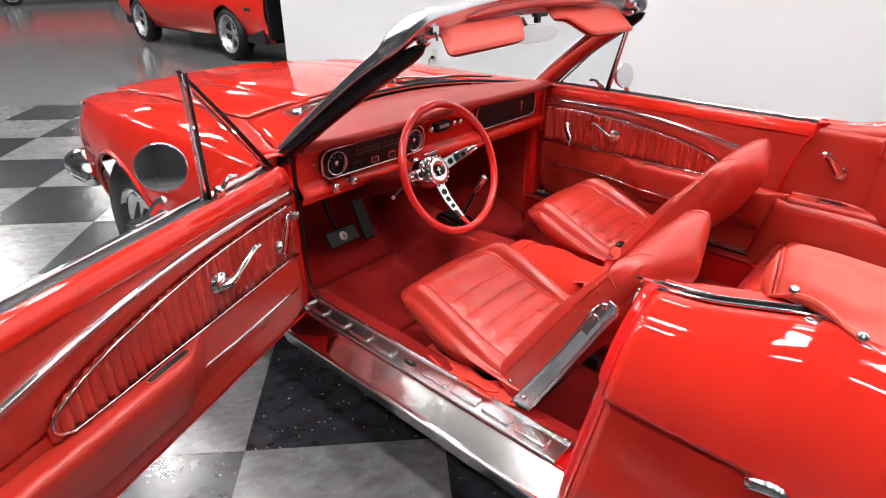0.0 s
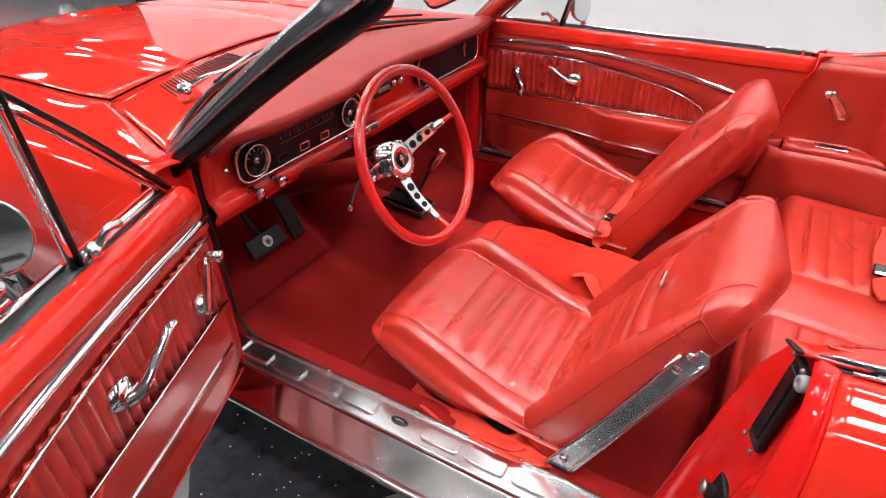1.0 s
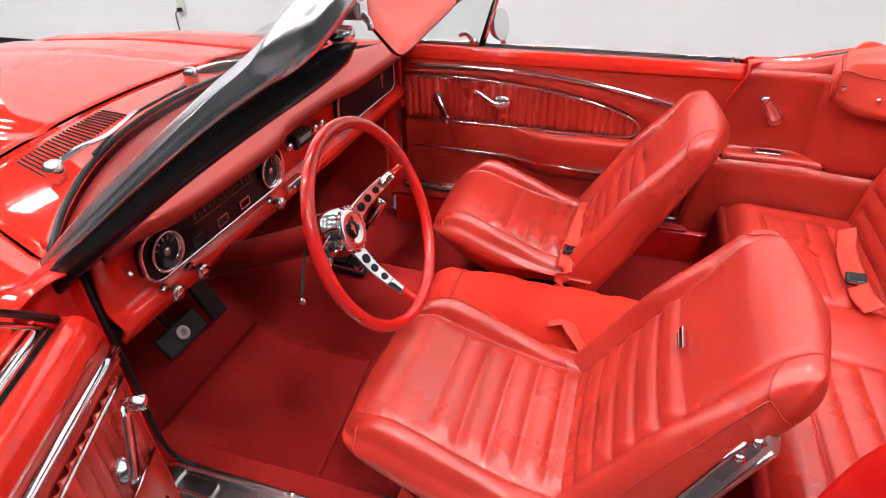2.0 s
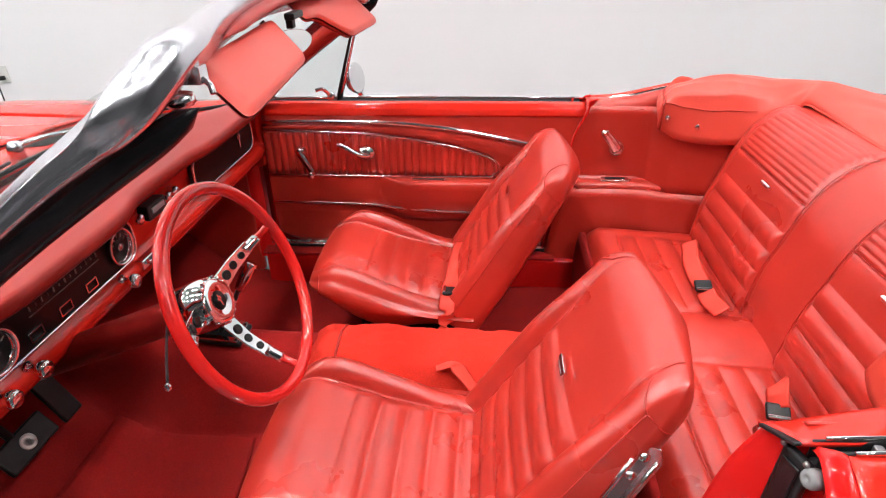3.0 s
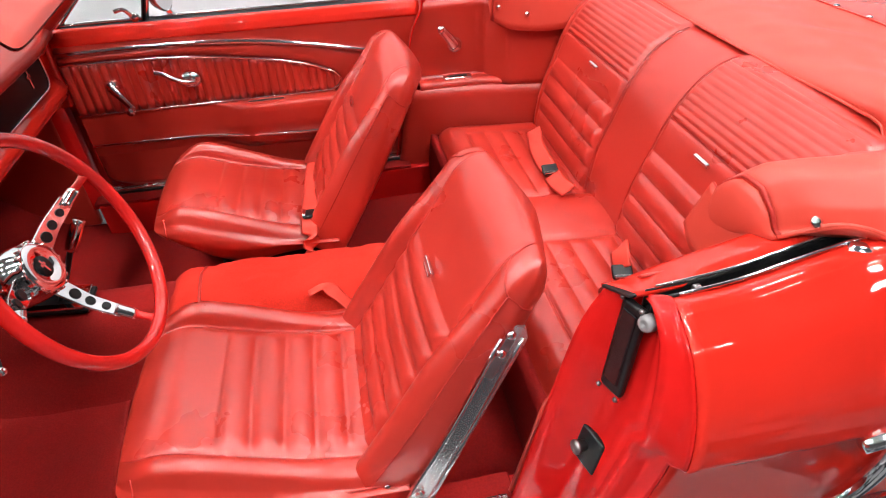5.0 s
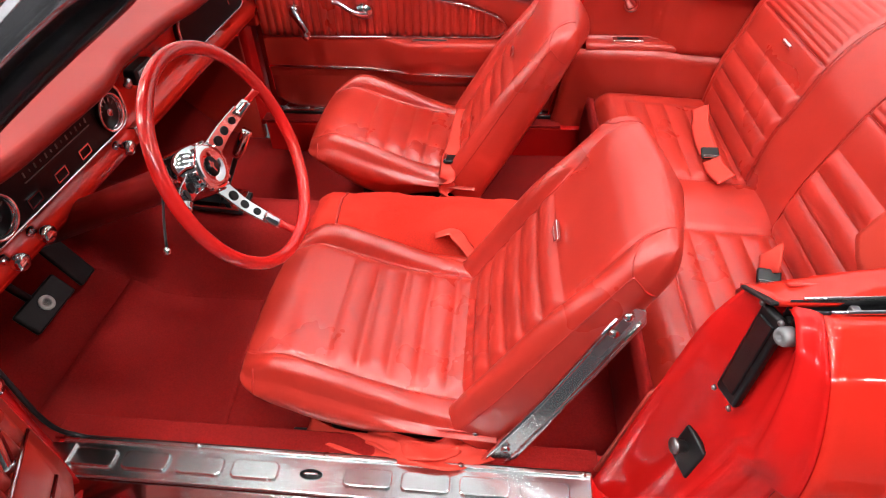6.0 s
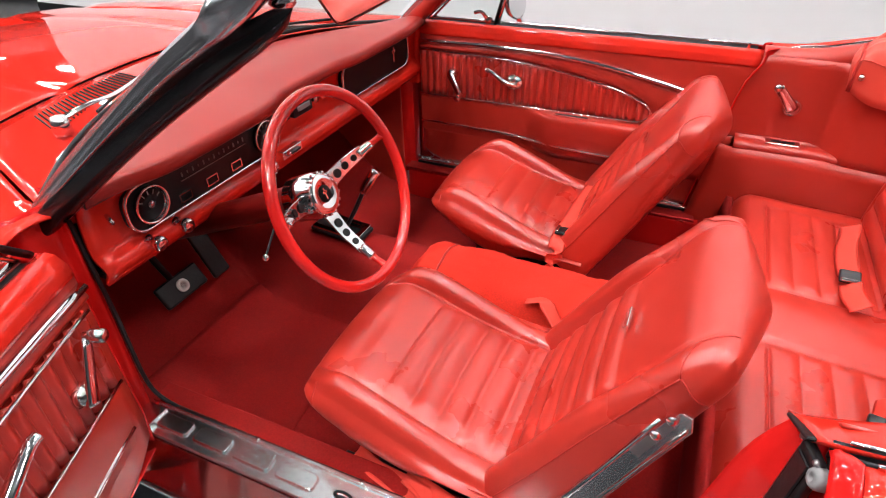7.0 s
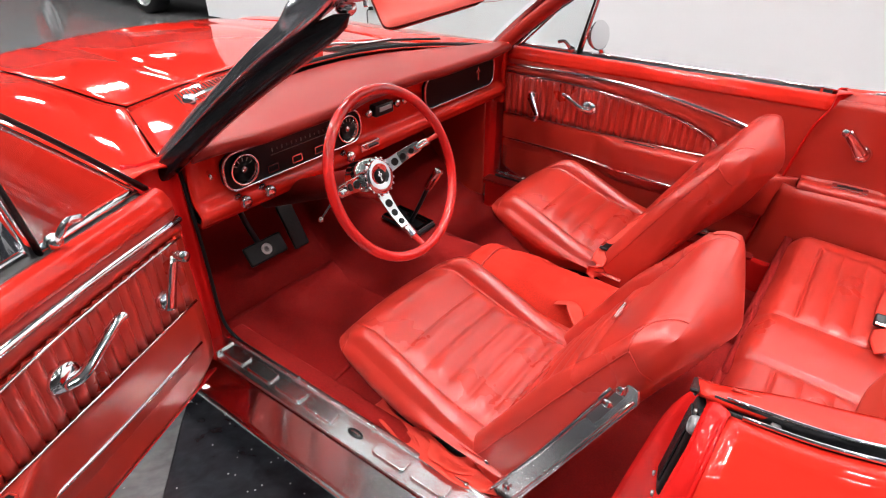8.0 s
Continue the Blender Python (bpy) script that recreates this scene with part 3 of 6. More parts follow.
# rear quarters
def quarter_front(z):
    return soft([(0.29, -1.03), (0.42, -1.055), (0.55, -1.080), (0.7, -1.106), (0.86, -1.118)], z)[0]


def quarter_top(y):
    return soft([(-2.7, 0.79), (-2.4, 0.835), (-1.9, 0.868), (-1.45, 0.898), (-1.35, 0.901), (-1.27, 0.884), (-1.18, 0.863), (-1.1, 0.857)], y)[0]


QSHIFT = {1: 0.055, -1: 0.0}


def quarter(u, v, shift=0.0):
    y = -1.1 - u * 1.6
    top = quarter_top(y)
    k = max(0.0, (-y - 1.9) / 0.8)
    if v < 0.2:
        w = v / 0.2
        xi = lerp([(-2.7, 0.60), (-1.55, 0.63), (-1.44, 0.705), (-1.0, 0.705)], y)[0]
        p = (xi + (0.735 - xi) * w - 0.03 * k, y, top + 0.004 * math.sin(w * math.pi))
    else:
        w = (v - 0.2) / 0.8
        x, z = side(w)
        z += (top - 0.85) * (1 - w) ** 2
        scoop = 0.026 * ease((0.702 - z) / 0.012) * ease((z - 0.36) / 0.22) * ease((y + 1.40) / 0.05) * (0.55 + 0.45 * ease((y + 1.40) / 0.3))
        p = (x + 0.012 * math.sin(math.pi * min(1, w * 1.6)) ** 2 - 0.03 * k - scoop, y, z)
    f = quarter_front(p[2])
    return (p[0], p[1] + (f + 1.1 + shift) * max(0.0, 1 - u * 4), p[2])


for s in (-1, 1):
    part("rear_quarter", S(s, surf(lambda u, v: quarter(u, v, QSHIFT[s]), 100, 100, skip=arch)), PAINT, car, solid=0.004)
    part("scoop_ornament", S(s, tube([(0.836, -1.335, 0.690), (0.840, -1.375, 0.700), (0.842, -1.385, 0.66), (0.842, -1.37, 0.60), (0.842, -1.34, 0.56)], 0.012, 10, 4)), CHROME, car, "chrome side scoop ornament")
    # lock pillar
    def jamb(u, v):
        o = quarter(0, 0.06 + 0.93 * v, QSHIFT[s])
        z = min(o[2], 0.827 + 0.036 * u) if s < 0 else o[2]
        yi = soft([(0.32, -0.968), (0.54, -1.008), (0.67, -1.032), (0.77, -1.055), (0.83, -1.086)], z)[0] + QSHIFT[s] * 0.6
        xi, xo, yo = 0.632, o[0] - 0.002, o[1]
        dip = 0.022 * math.sin(math.pi * min(1, max(0, (u - 0.1) / 0.55))) - 0.014 * math.exp(-((u - 0.80) / 0.07) ** 2)
        return (xi + (xo - xi) * u, yi + (yo - yi) * u - dip * min(1, (1 - u) * 6), z)
    jb = part("lock_pillar", S(s, surf(jamb, 30, 24)), JAMB, car, "red painted lock pillar", solid=0.004)
    if s < 0:
        GM = at(-0.696, -1.081, 0.772, 8, 3, 16)
        part("pillar_gasket", moved(box(0, 0, 0, 0.038, 0.012, 0.140), GM), RUBBER, jb, "black rubber window gasket", smooth=False, bevel=0.005)
        part("gasket_pad", moved(box(0, 0.007, 0.003, 0.024, 0.004, 0.112), GM), STRIP, jb, "glossy black gasket insert", smooth=False, bevel=0.002)
        for gx, gz in ((-0.016, 0.071), (0.016, 0.071), (-0.016, -0.071), (0.016, -0.071)):
            part("screw", moved(lathe([(0.004, 0), (0.003, 0.003), (0, 0.0035)], at(gx, 0.007, gz, -90, 0, 0), 8), GM), STEEL, jb)
        part("rubber_bumper", lathe([(0.011, 0), (0.011, 0.010), (0.009, 0.014), (0.004, 0.015), (0.003, 0.011), (0, 0.011)], at(-0.714, -1.098, 0.832, -80, 0, 15), 18), GREY, jb, "grey rubber bumper")
        part("gasket_shelf", moved(box(0, 0, 0, 0.066, 0.010, 0.005), at(-0.668, -1.075, 0.846, 0, 28, 6)), RUBBER, jb, "black rubber corner seal", smooth=False, bevel=0.004)
        st = part("door_striker", moved(box(0, 0, 0, 0.048, 0.012, 0.062), at(-0.705, -1.058, 0.577, 12, 0, 14)), BLACK, jb, "dark worn door striker", smooth=False, bevel=0.004)
        part("striker_pin", lathe([(0.008, 0), (0.008, 0.012), (0.011, 0.013), (0.011, 0.018), (0, 0.019)], at(-0.700, -1.052, 0.582, -80, 0, 10), 14), STEEL, jb)
    # window slot along the top of the quarter, its garnish and chrome edges
    def top_strip(x0, x1, dz, ya, yb, crown=0.0, n=24):
        def g(u, v):
            y = ya + (yb - ya) * u
            return (x0 + (x1 - x0) * v, y, quarter_top(y) + dz + crown * math.sin(math.pi * v))
        return S(s, surf(g, n, 6))
    part("window_slot", top_strip(0.682, 0.706, -0.022, -1.10 + QSHIFT[s] * 0.5, -1.50), DARK, car, "deep black window slot", solid=0.004)
    part("slot_seal", S(s, surf(lambda u, v: (0.704, -1.10 - 0.38 * u, quarter_top(-1.10 - 0.38 * u) - 0.020 + 0.021 * v), 24, 3)), RUBBER, car, "black rubber slot seal", solid=0.003)
    if s < 0:
        def rail(u, v):
            y = -1.070 - 0.390 * u
            front = ease(1 - u / 0.30)
            return (-(0.640 - 0.007 * front + (0.048 + 0.007 * front) * v), y - 0.012 * v * front, quarter_top(y) + 0.003 * math.sin(math.pi * v) - 0.028 * front * (1 - v))
        part("quarter_garnish", surf(rail, 30, 8), PAINT, car, "red painted garnish beside the window slot", solid=0.006)
    part("garnish_drop", S(s, surf(lambda u, v: (0.688, -1.098 - 0.36 * u, quarter_top(-1.098 - 0.36 * u) + 0.002 - 0.024 * v), 24, 3)), RUBBER, car, solid=0.002)
    part("belt_strip", S(s, tube([(0.706, y, quarter_top(y) + 0.003) for y in (-1.13, -1.2, -1.27, -1.34, -1.40, -1.45)], 0.0026, 8, 4)), CHROME, car, "thin chrome belt strip")
    part("belt_strip", S(s, tube([(0.687, y, quarter_top(y) + 0.004) for y in (-1.11, -1.2, -1.27, -1.34, -1.40)], 0.0022, 8, 4)), CHROME, car, "thin chrome belt strip")
    part("chrome_cap", S(s, tube([(0.708, -1.330, 0.895), (0.722, -1.350, 0.889), (0.733, -1.385, 0.880), (0.738, -1.436, 0.864)], lambda t: 0.005 + 0.014 * math.sin(math.pi * min(1.0, 0.15 + 0.85 * t)) ** 0.7, 14, 6, flat=0.75)), CHROME, car, "small chrome boot rail cap")
    part("slot_clip", S(s, box(0.696, -1.160, quarter_top(-1.16) - 0.006, 0.012, 0.010, 0.010)), STEEL, car, "small steel window clip", smooth=False, bevel=0.002)


def deck(u, v):
    x = (u * 2 - 1) * (0.62 - 0.02 * v)
    y = -1.90 - v * 0.78
    z = quarter_top(y) + 0.02 * (1 - (x / 0.62) ** 2)
    return (x, y, z)


part("trunk_lid", surf(deck, 30, 20), PAINT, car, solid=0.006)
part("tail_panel", box(0, -2.69, 0.62, 1.45, 0.03, 0.36), PAINT, car, smooth=False, bevel=0.01)

for s in (-1, 1):
    for wy in WHEEL_Y:
        lip = []
        for k in range(29):
            a = radians(-8 + 196 * k / 28)
            yy_, zz_ = wy + 0.350 * math.cos(a), 0.33 + 0.350 * math.sin(a)
            x = 0.832 - 0.9 * (zz_ - 0.62) ** 2 - (0.05 * max(0.0, (yy_ - 0.9) / 0.75) if wy > 0 else 0.02) + (0.012 if wy < 0 else 0)
            lip.append((s * x, yy_, max(0.29, zz_)))
        part("arch_lip", tube(lip, 0.011, 8, 1), PAINT, car, "red wheel arch lip")
# wheels
def wheel(name, s, y):
    m = at(s * 0.70, y, 0.32, 0, 90 * s, 0)
    t = part(name, lathe([(0.20, -0.08), (0.29, -0.095), (0.318, -0.075), (0.322, 0.0), (0.318, 0.075), (0.29, 0.095), (0.20, 0.08)], m, 40, False), RUBBER, car, "black rubber tyre with a steel rim")
    part("rim", lathe([(0.0, 0.05), (0.05, 0.06), (0.09, 0.03), (0.15, 0.045), (0.18, 0.06), (0.203, 0.085), (0.206, 0.06), (0.20, -0.06)], m, 40), CHROME, t, "chromed wheel rim")


for s in (-1, 1):
    for y in WHEEL_Y:
        wheel("wheel", s, y)
        # block fills the wheel well; its shade is in the near-black colour
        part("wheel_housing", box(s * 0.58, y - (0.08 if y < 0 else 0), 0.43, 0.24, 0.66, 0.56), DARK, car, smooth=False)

# floor pan, firewall, tunnel
def floor_z(y):
    return soft([(-1.2, 0.235), (-0.3, 0.225), (0.05, 0.235), (0.20, 0.29), (0.42, 0.50)], y)[0]


def tunnel(x, y):
    return math.exp(-(x / 0.118) ** 4) * soft([(-1.2, 0.17), (-0.5, 0.185), (0.0, 0.20), (0.42, 0.26)], y)[0]


def pan(u, v):
    x = (u * 2 - 1) * 0.64
    y = 0.42 - v * 1.80
    z = floor_z(y) + 0.002 * noise.noise((x * 9, y * 9, 0))
    t = tunnel(x, y)
    return (x, y, max(z, 0.225 + t) if t > 0.02 else z)


part("carpet", surf(pan, 90, 80), CARPET_SHADED, car, "red loop floor carpet, darkened for wear and shade", solid=0.01)


def hump_carpet(u, v):
    x, y = u * 2 - 1, -0.30 - 0.55 * v
    lie = tunnel(x * 0.128, y) * (1 - 0.35 * max(0.0, 1 - v / 0.12) ** 2)
    return (x * 0.155, y, 0.240 + 0.012 * noise.noise((u * 5, v * 8, 2.0)) + 0.003 * noise.noise((u * 22, v * 40, 5.0)) + lie)


part("tunnel_carpet", surf(hump_carpet, 40, 44), CARPET_LIT, car, "red pile carpet on the tunnel in a lit tone", solid=0.008, offset=1)
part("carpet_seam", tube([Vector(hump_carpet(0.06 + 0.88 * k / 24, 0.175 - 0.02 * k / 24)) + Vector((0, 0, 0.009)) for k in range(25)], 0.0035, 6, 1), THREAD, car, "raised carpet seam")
part("dash_end", box(0.658, 0.030, 0.74, 0.036, 0.075, 0.20), PAINT, car, "red painted dash end", smooth=False, bevel=0.008)
part("firewall", box(0, 0.42, 0.565, 1.28, 0.03, 0.48), CARPET_SHADED, car, smooth=False)
for s in (-1, 1):
    part("kick_panel", box(s * 0.640, 0.235, 0.52, 0.03, 0.36, 0.56), TRIM, car, smooth=False, bevel=0.01)
    hp = part("hinge_pillar", S(s, surf(lambda u, v: lerp([(0, 0.625, 0.10), (0.15, 0.63, 0.04), (0.35, 0.65, 0.018), (0.5, 0.665, 0.035), (0.8, 0.72, 0.035), (1, 0.745, 0.06)], u) + (0.30 + 0.55 * v,), 24, 16)), JAMB, car, "red painted door hinge pillar", solid=0.006)
    part("pillar_grommet", S(s, lathe([(0.012, 0), (0.012, 0.004), (0.006, 0.005), (0.005, 0.001), (0, 0.001)], at(0.69, 0.030, 0.70, 90, 0, 0), 14)), GREY, hp)
    if s < 0:
        part("door_seal", S(s, tube([(0.645, 0.02, 0.84), (0.640, 0.012, 0.6), (0.640, 0.005, 0.42), (0.632, -0.03, 0.362), (0.628, -0.1, 0.350)], 0.0045, 8, 5)), RUBBER, hp, "black rubber door seal")
part("door_check", merge(tube([(-0.690, 0.024, 0.420), (-0.722, -0.016, 0.462), (-0.756, -0.054, 0.508)], 0.005, 8, 3), moved(box(0, 0, 0, 0.010, 0.026, 0.050), at(-0.763, -0.062, 0.520, 0, 0, -67))), CHROME, car, "chrome door check rod")


# dashboard
def dash_top(u, v):
    x = (u * 2 - 1) * 0.640
    yf, zf = glass_base(x * 0.97)
    yr = -0.030 - 0.030 * math.exp(-((x + 0.345) / 0.20) ** 6) - 0.018 * math.exp(-((x - 0.36) / 0.21) ** 6)
    z0, z1 = zf - 0.020, 0.872
    if v < 0.8:
        w = v / 0.8
        y = yf - 0.015 + (yr - yf + 0.015) * w
        return (x, y, z0 + (z1 - z0) * w + 0.012 * math.sin(math.pi * w))
    w = (v - 0.8) / 0.2
    th = w * math.pi
    return (x, yr - 0.010 * math.sin(th), z1 - 0.016 * (1 - math.cos(th)) + (0.02 * max(0, w - 0.9)))


dash = part("dashboard", surf(dash_top, 60, 34), PADM, car, "padded red vinyl dashboard top", solid=0.006)
part("dash_face", surf(lambda u, v: ((u * 2 - 1) * 0.640, 0.0 + 0.012 * math.sin(v * 3) - 0.02 * math.exp(-((v - 0.84) / 0.10) ** 2), 0.842 - 0.165 * v), 40, 18), PAINT, dash, "red painted metal dash face", solid=0.008)
# sheet closes the dash below, coloured near-black for the shade
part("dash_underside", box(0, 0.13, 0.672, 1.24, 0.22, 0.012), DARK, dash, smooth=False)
part("glove_edge", box(0, -0.006, 0.685, 1.26, 0.012, 0.012), PAINT, dash, smooth=False, bevel=0.004)


def dial_panel(name, x0, x1, z0, z1, mat, label):
    cx, cz, hx, hz, r = (x0 + x1) / 2, (z0 + z1) / 2, (x1 - x0) / 2, (z1 - z0) / 2, 0.034
    out = []
    for qx, qz, a0 in ((1, 1, 0), (-1, 1, 90), (-1, -1, 180), (1, -1, 270)):
        for a in (0, 22, 45, 67, 90):
            out.append((cx + qx * (hx - r) + r * math.cos(radians(a0 + a)), cz + qz * (hz - r) + r * math.sin(radians(a0 + a))))
    p = part(name, prism(out, "y", -0.014, -0.002), mat, dash, label, smooth=False)
    part("bezel", tube([(x, -0.016, z) for x, z in out], 0.0035, 8, 1, closed=True), CHROME, p, "thin chrome bezel")
    return p


cl = dial_panel("instrument_panel", -0.565, -0.125, 0.736, 0.826, BLACK, "black instrument panel with chrome bezel")
for gx in (-0.512, -0.178):
    part("gauge_ring", lathe([(0.036, 0), (0.038, 0.010), (0.036, 0.013), (0.033, 0.007), (0.032, 0.0)], at(gx, -0.014, 0.781, 90, 0, 0), 32), CHROME, cl, "chrome gauge ring")
    part("gauge_face", lathe([(0.031, 0.003), (0.0, 0.0032)], at(gx, -0.014, 0.781, 90, 0, 0), 24), BLACK, cl)
    part("gauge_hub", lathe([(0.008, 0.004), (0.007, 0.008), (0, 0.009)], at(gx, -0.014, 0.781, 90, 0, 0), 16), CHROME, cl)
    for k in range(5):
        a = radians(30 + 30 * k)
        part("dial_mark", moved(box(0.024, 0, 0.0045, 0.008, 0.002, 0.001), at(gx, -0.014, 0.781, 90, 0, 0) @ pose(0, 0, 0, 0, 0, 30 + 30 * k)), DIM_MARK, cl, smooth=False)
for k in range(13):
    part("scale_mark", box(-0.425 + 0.0150 * k, -0.0152, 0.800, 0.0016 if k % 2 else 0.0024, 0.002, 0.005 if k % 2 else 0.009), DIM_MARK, cl, smooth=False)
part("scale_line", box(-0.335, -0.0152, 0.788, 0.19, 0.002, 0.0012), DIM_MARK, cl, smooth=False)
for k in range(3):
    x = -0.43 + 0.075 * k
    part("warning_lamp", merge(box(x, -0.0155, 0.7635, 0.030, 0.003, 0.0025), box(x, -0.0155, 0.7465, 0.030, 0.003, 0.0025), box(x - 0.015, -0.0155, 0.755, 0.0025, 0.003, 0.018), box(x + 0.015, -0.0155, 0.755, 0.0025, 0.003, 0.018)), CHROME, cl, smooth=False)
gb = dial_panel("glove_box_door", 0.165, 0.555, 0.740, 0.838, BLACK, "black glove box panel with a chrome emblem")
part("emblem", merge(box(0.455, -0.017, 0.795, 0.006, 0.004, 0.045), box(0.455, -0.017, 0.803, 0.022, 0.004, 0.008)), CHROME, gb, "small chrome emblem", smooth=False, bevel=0.001)
rd = part("radio", box(-0.032, -0.012, 0.800, 0.075, 0.03, 0.034), BLACK, dash, "black radio between chrome knobs", smooth=False, bevel=0.004)
part("radio_dial", box(-0.032, -0.028, 0.803, 0.05, 0.004, 0.012), GREY, rd, smooth=False, bevel=0.001)
for x in (-0.092, 0.028, 0.062):
    part("radio_knob", lathe([(0.012, 0), (0.012, 0.018), (0.009, 0.022), (0, 0.023)], at(x, -0.004, 0.800, 90, 0, 0), 16), CHROME, rd)
hc = part("heater_control", box(-0.10, -0.018, 0.712, 0.075, 0.02, 0.022), CHROME, dash, "chrome heater control", smooth=False, bevel=0.003)
part("heater_lever", box(-0.10, -0.030, 0.712, 0.05, 0.008, 0.005), BLACK, hc, smooth=False)
part("heater_lever", box(-0.125, -0.034, 0.717, 0.008, 0.012, 0.008), CHROME, hc, smooth=False, bevel=0.002)
for x, z in ((-0.538, 0.714), (-0.468, 0.714), (-0.195, 0.712)):
    k = part("dash_knob", lathe([(0.011, 0), (0.013, 0.004), (0.007, 0.008), (0.007, 0.020), (0.015, 0.024), (0.015, 0.036), (0.010, 0.040), (0, 0.041)], at(x, -0.010, z, 90, 0, 0), 18), CHROME, dash, "round chrome dash knob")
part("side_knob", tube([(-0.60, -0.015, 0.805), (-0.61, -0.04, 0.80)], 0.004, 8, 1), CHROME, dash)
# pedals
bp = part("brake_pedal", moved(box(0, 0, 0, 0.135, 0.014, 0.062), at(-0.362, 0.185, 0.415, -35, 0, 0)), RUBBER, car, "black rubber brake pedal", smooth=False, bevel=0.006)
part("pedal_disc", lathe([(0.017, 0), (0.017, 0.003), (0.008, 0.003), (0.008, 0.0)], at(-0.362, 0.185, 0.415, -35, 0, 0) @ at(0, -0.007, 0, 90, 0, 0), 24), WHITE_MARK, bp, "round pale pedal badge")
part("pedal_arm", tube([(-0.37, 0.20, 0.43), (-0.385, 0.24, 0.53), (-0.39, 0.25, 0.66)], 0.009, 8, 4), BLACK, bp)
part("throttle_pedal", moved(box(0, 0, 0, 0.058, 0.012, 0.165), at(-0.218, 0.235, 0.425, -28, 0, 0)), RUBBER, car, "black rubber throttle pedal", smooth=False, bevel=0.006)
# shifter
sh = part("gear_shifter", tube([(0.0, -0.07, 0.42), (-0.012, -0.13, 0.52), (-0.02, -0.175, 0.605)], 0.006, 10, 4), BLACK, car, "floor gear shifter with a chrome handle")
part("shift_handle", tube([(-0.030, -0.172, 0.590), (-0.022, -0.190, 0.622), (-0.014, -0.207, 0.652)], lambda t: 0.0125 + 0.002 * math.sin(math.pi * t), 12, 4), CHROME, sh, "chrome T handle")
part("shift_plate", moved(box(0, 0, 0, 0.085, 0.155, 0.012), at(0.0, -0.07, 0.437, 6, 0, 0)), BLACK, sh, "black shift plate with chrome edge", smooth=False, bevel=0.004)
part("shift_gate", moved(merge(box(0.033, 0, 0, 0.016, 0.14, 0.006), box(-0.033, 0, 0, 0.016, 0.14, 0.006), box(0, -0.064, 0, 0.07, 0.014, 0.006), box(0.018, -0.02, 0, 0.012, 0.08, 0.004)), at(0.0, -0.07, 0.446, 6, 0, 0)), CHROME, sh, smooth=False, bevel=0.001)

# steering wheel
SW = at(-0.36, -0.354, 0.806, 90 - 22.5, 0, 0)
sw = part("steering_wheel", tube([SW @ Vector((0.1815 * math.cos(a), 0.1815 * math.sin(a), 0)) for a in [2 * math.pi * k / 72 for k in range(72)]], 0.0112, 16, 1, closed=True), WHEELRED, car, "glossy red steering wheel with chrome spokes")
hb = part("horn_hub", lathe([(0.044, -0.125), (0.046, -0.085), (0.044, -0.068), (0.041, -0.062), (0.041, -0.056), (0.038, -0.052), (0.026, -0.0505), (0.023, -0.0525), (0.019, -0.0525), (0.0175, -0.054), (0.0, -0.054)], SW, 40), CHROME, sw, "chrome horn hub")
part("horn_emblem", merge(lathe([(0.0170, -0.0537), (0.0, -0.0535)], SW, 28)), BLACK, sw)
part("emblem_bar", moved(merge(box(0, 0, -0.0530, 0.0035, 0.022, 0.002), box(0.0, 0.003, -0.0530, 0.011, 0.005, 0.002)), SW), CHROME, sw, smooth=False)
for a in range(0, 360, 20):
    part("hub_rib", moved(box(0.042, 0, -0.058, 0.004, 0.006, 0.008), SW @ pose(0, 0, 0, 0, 0, a)), CHROME, sw, smooth=False, bevel=0.001)


def spoke(angle):
    R = SW @ pose(0, 0, 0, 0, 0, angle)

    def zz(r):
        return lerp([(0.03, -0.070), (0.09, -0.056), (0.15, -0.026), (0.178, -0.004)], r)[0]
    def plate(u, v):
        r = 0.036 + 0.098 * u
        hw = 0.0175 - 0.0055 * u
        return R @ Vector((r, (v * 2 - 1) * hw, zz(r)))
    part("spoke", surf(plate, 10, 6), CHROME, sw, "chrome spoke with round holes", solid=0.004, bevel=0.001)
    for r, q in ((0.066, 0.0095), (0.090, 0.0085), (0.112, 0.0072)):
        slope = math.degrees(math.atan2(zz(r + 0.01) - zz(r - 0.01), 0.02))
        part("spoke_hole", lathe([(q, 0.0005), (q * 0.92, 0.0026), (q * 0.85, 0.0026), (0.0, 0.0022)], R @ at(r, 0, zz(r), 0, -slope, 0), 18), BLACK, sw, "dark round hole")
    part("spoke_grip", tube([R @ Vector((r, 0, zz(r) + 0.001)) for r in (0.124, 0.137, 0.152)], 0.0125, 10, 3, flat=0.55), CHROME, sw)
    part("spoke_end", tube([R @ Vector((r, 0, zz(r))) for r in (0.145, 0.162, 0.180)], lambda t: 0.0105 - 0.003 * math.sin(math.pi * t), 10, 3, flat=0.7), WHEELRED, sw, "red spoke end")


for a in (12, 176, -86):
    spoke(a)
part("steering_column", lathe([(0.030, 0.0), (0.030, 0.38), (0.036, 0.40), (0.036, 0.43)], SW @ at(0, 0, -0.53), 24), COLUMN_SHADED, sw, "red steering column, darkened as in shade")
tl = part("turn_lever", tube([(-0.385, -0.215, 0.748), (-0.46, -0.252, 0.747), (-0.526, -0.287, 0.745)], 0.0022, 8, 3), BLACK, sw, "thin turn signal lever with a pale knob")
part("lever_knob", lathe([(0.0, -0.011), (0.007, -0.008), (0.010, 0.0), (0.007, 0.008), (0, 0.011)], at(-0.531, -0.29, 0.745, 0, 60, 30) @ Matrix.Scale(0.6, 4), 14), CHROME, sw)


# ---- doors ----
HINGE_Y, HINGE_X = 0.0, 0.785


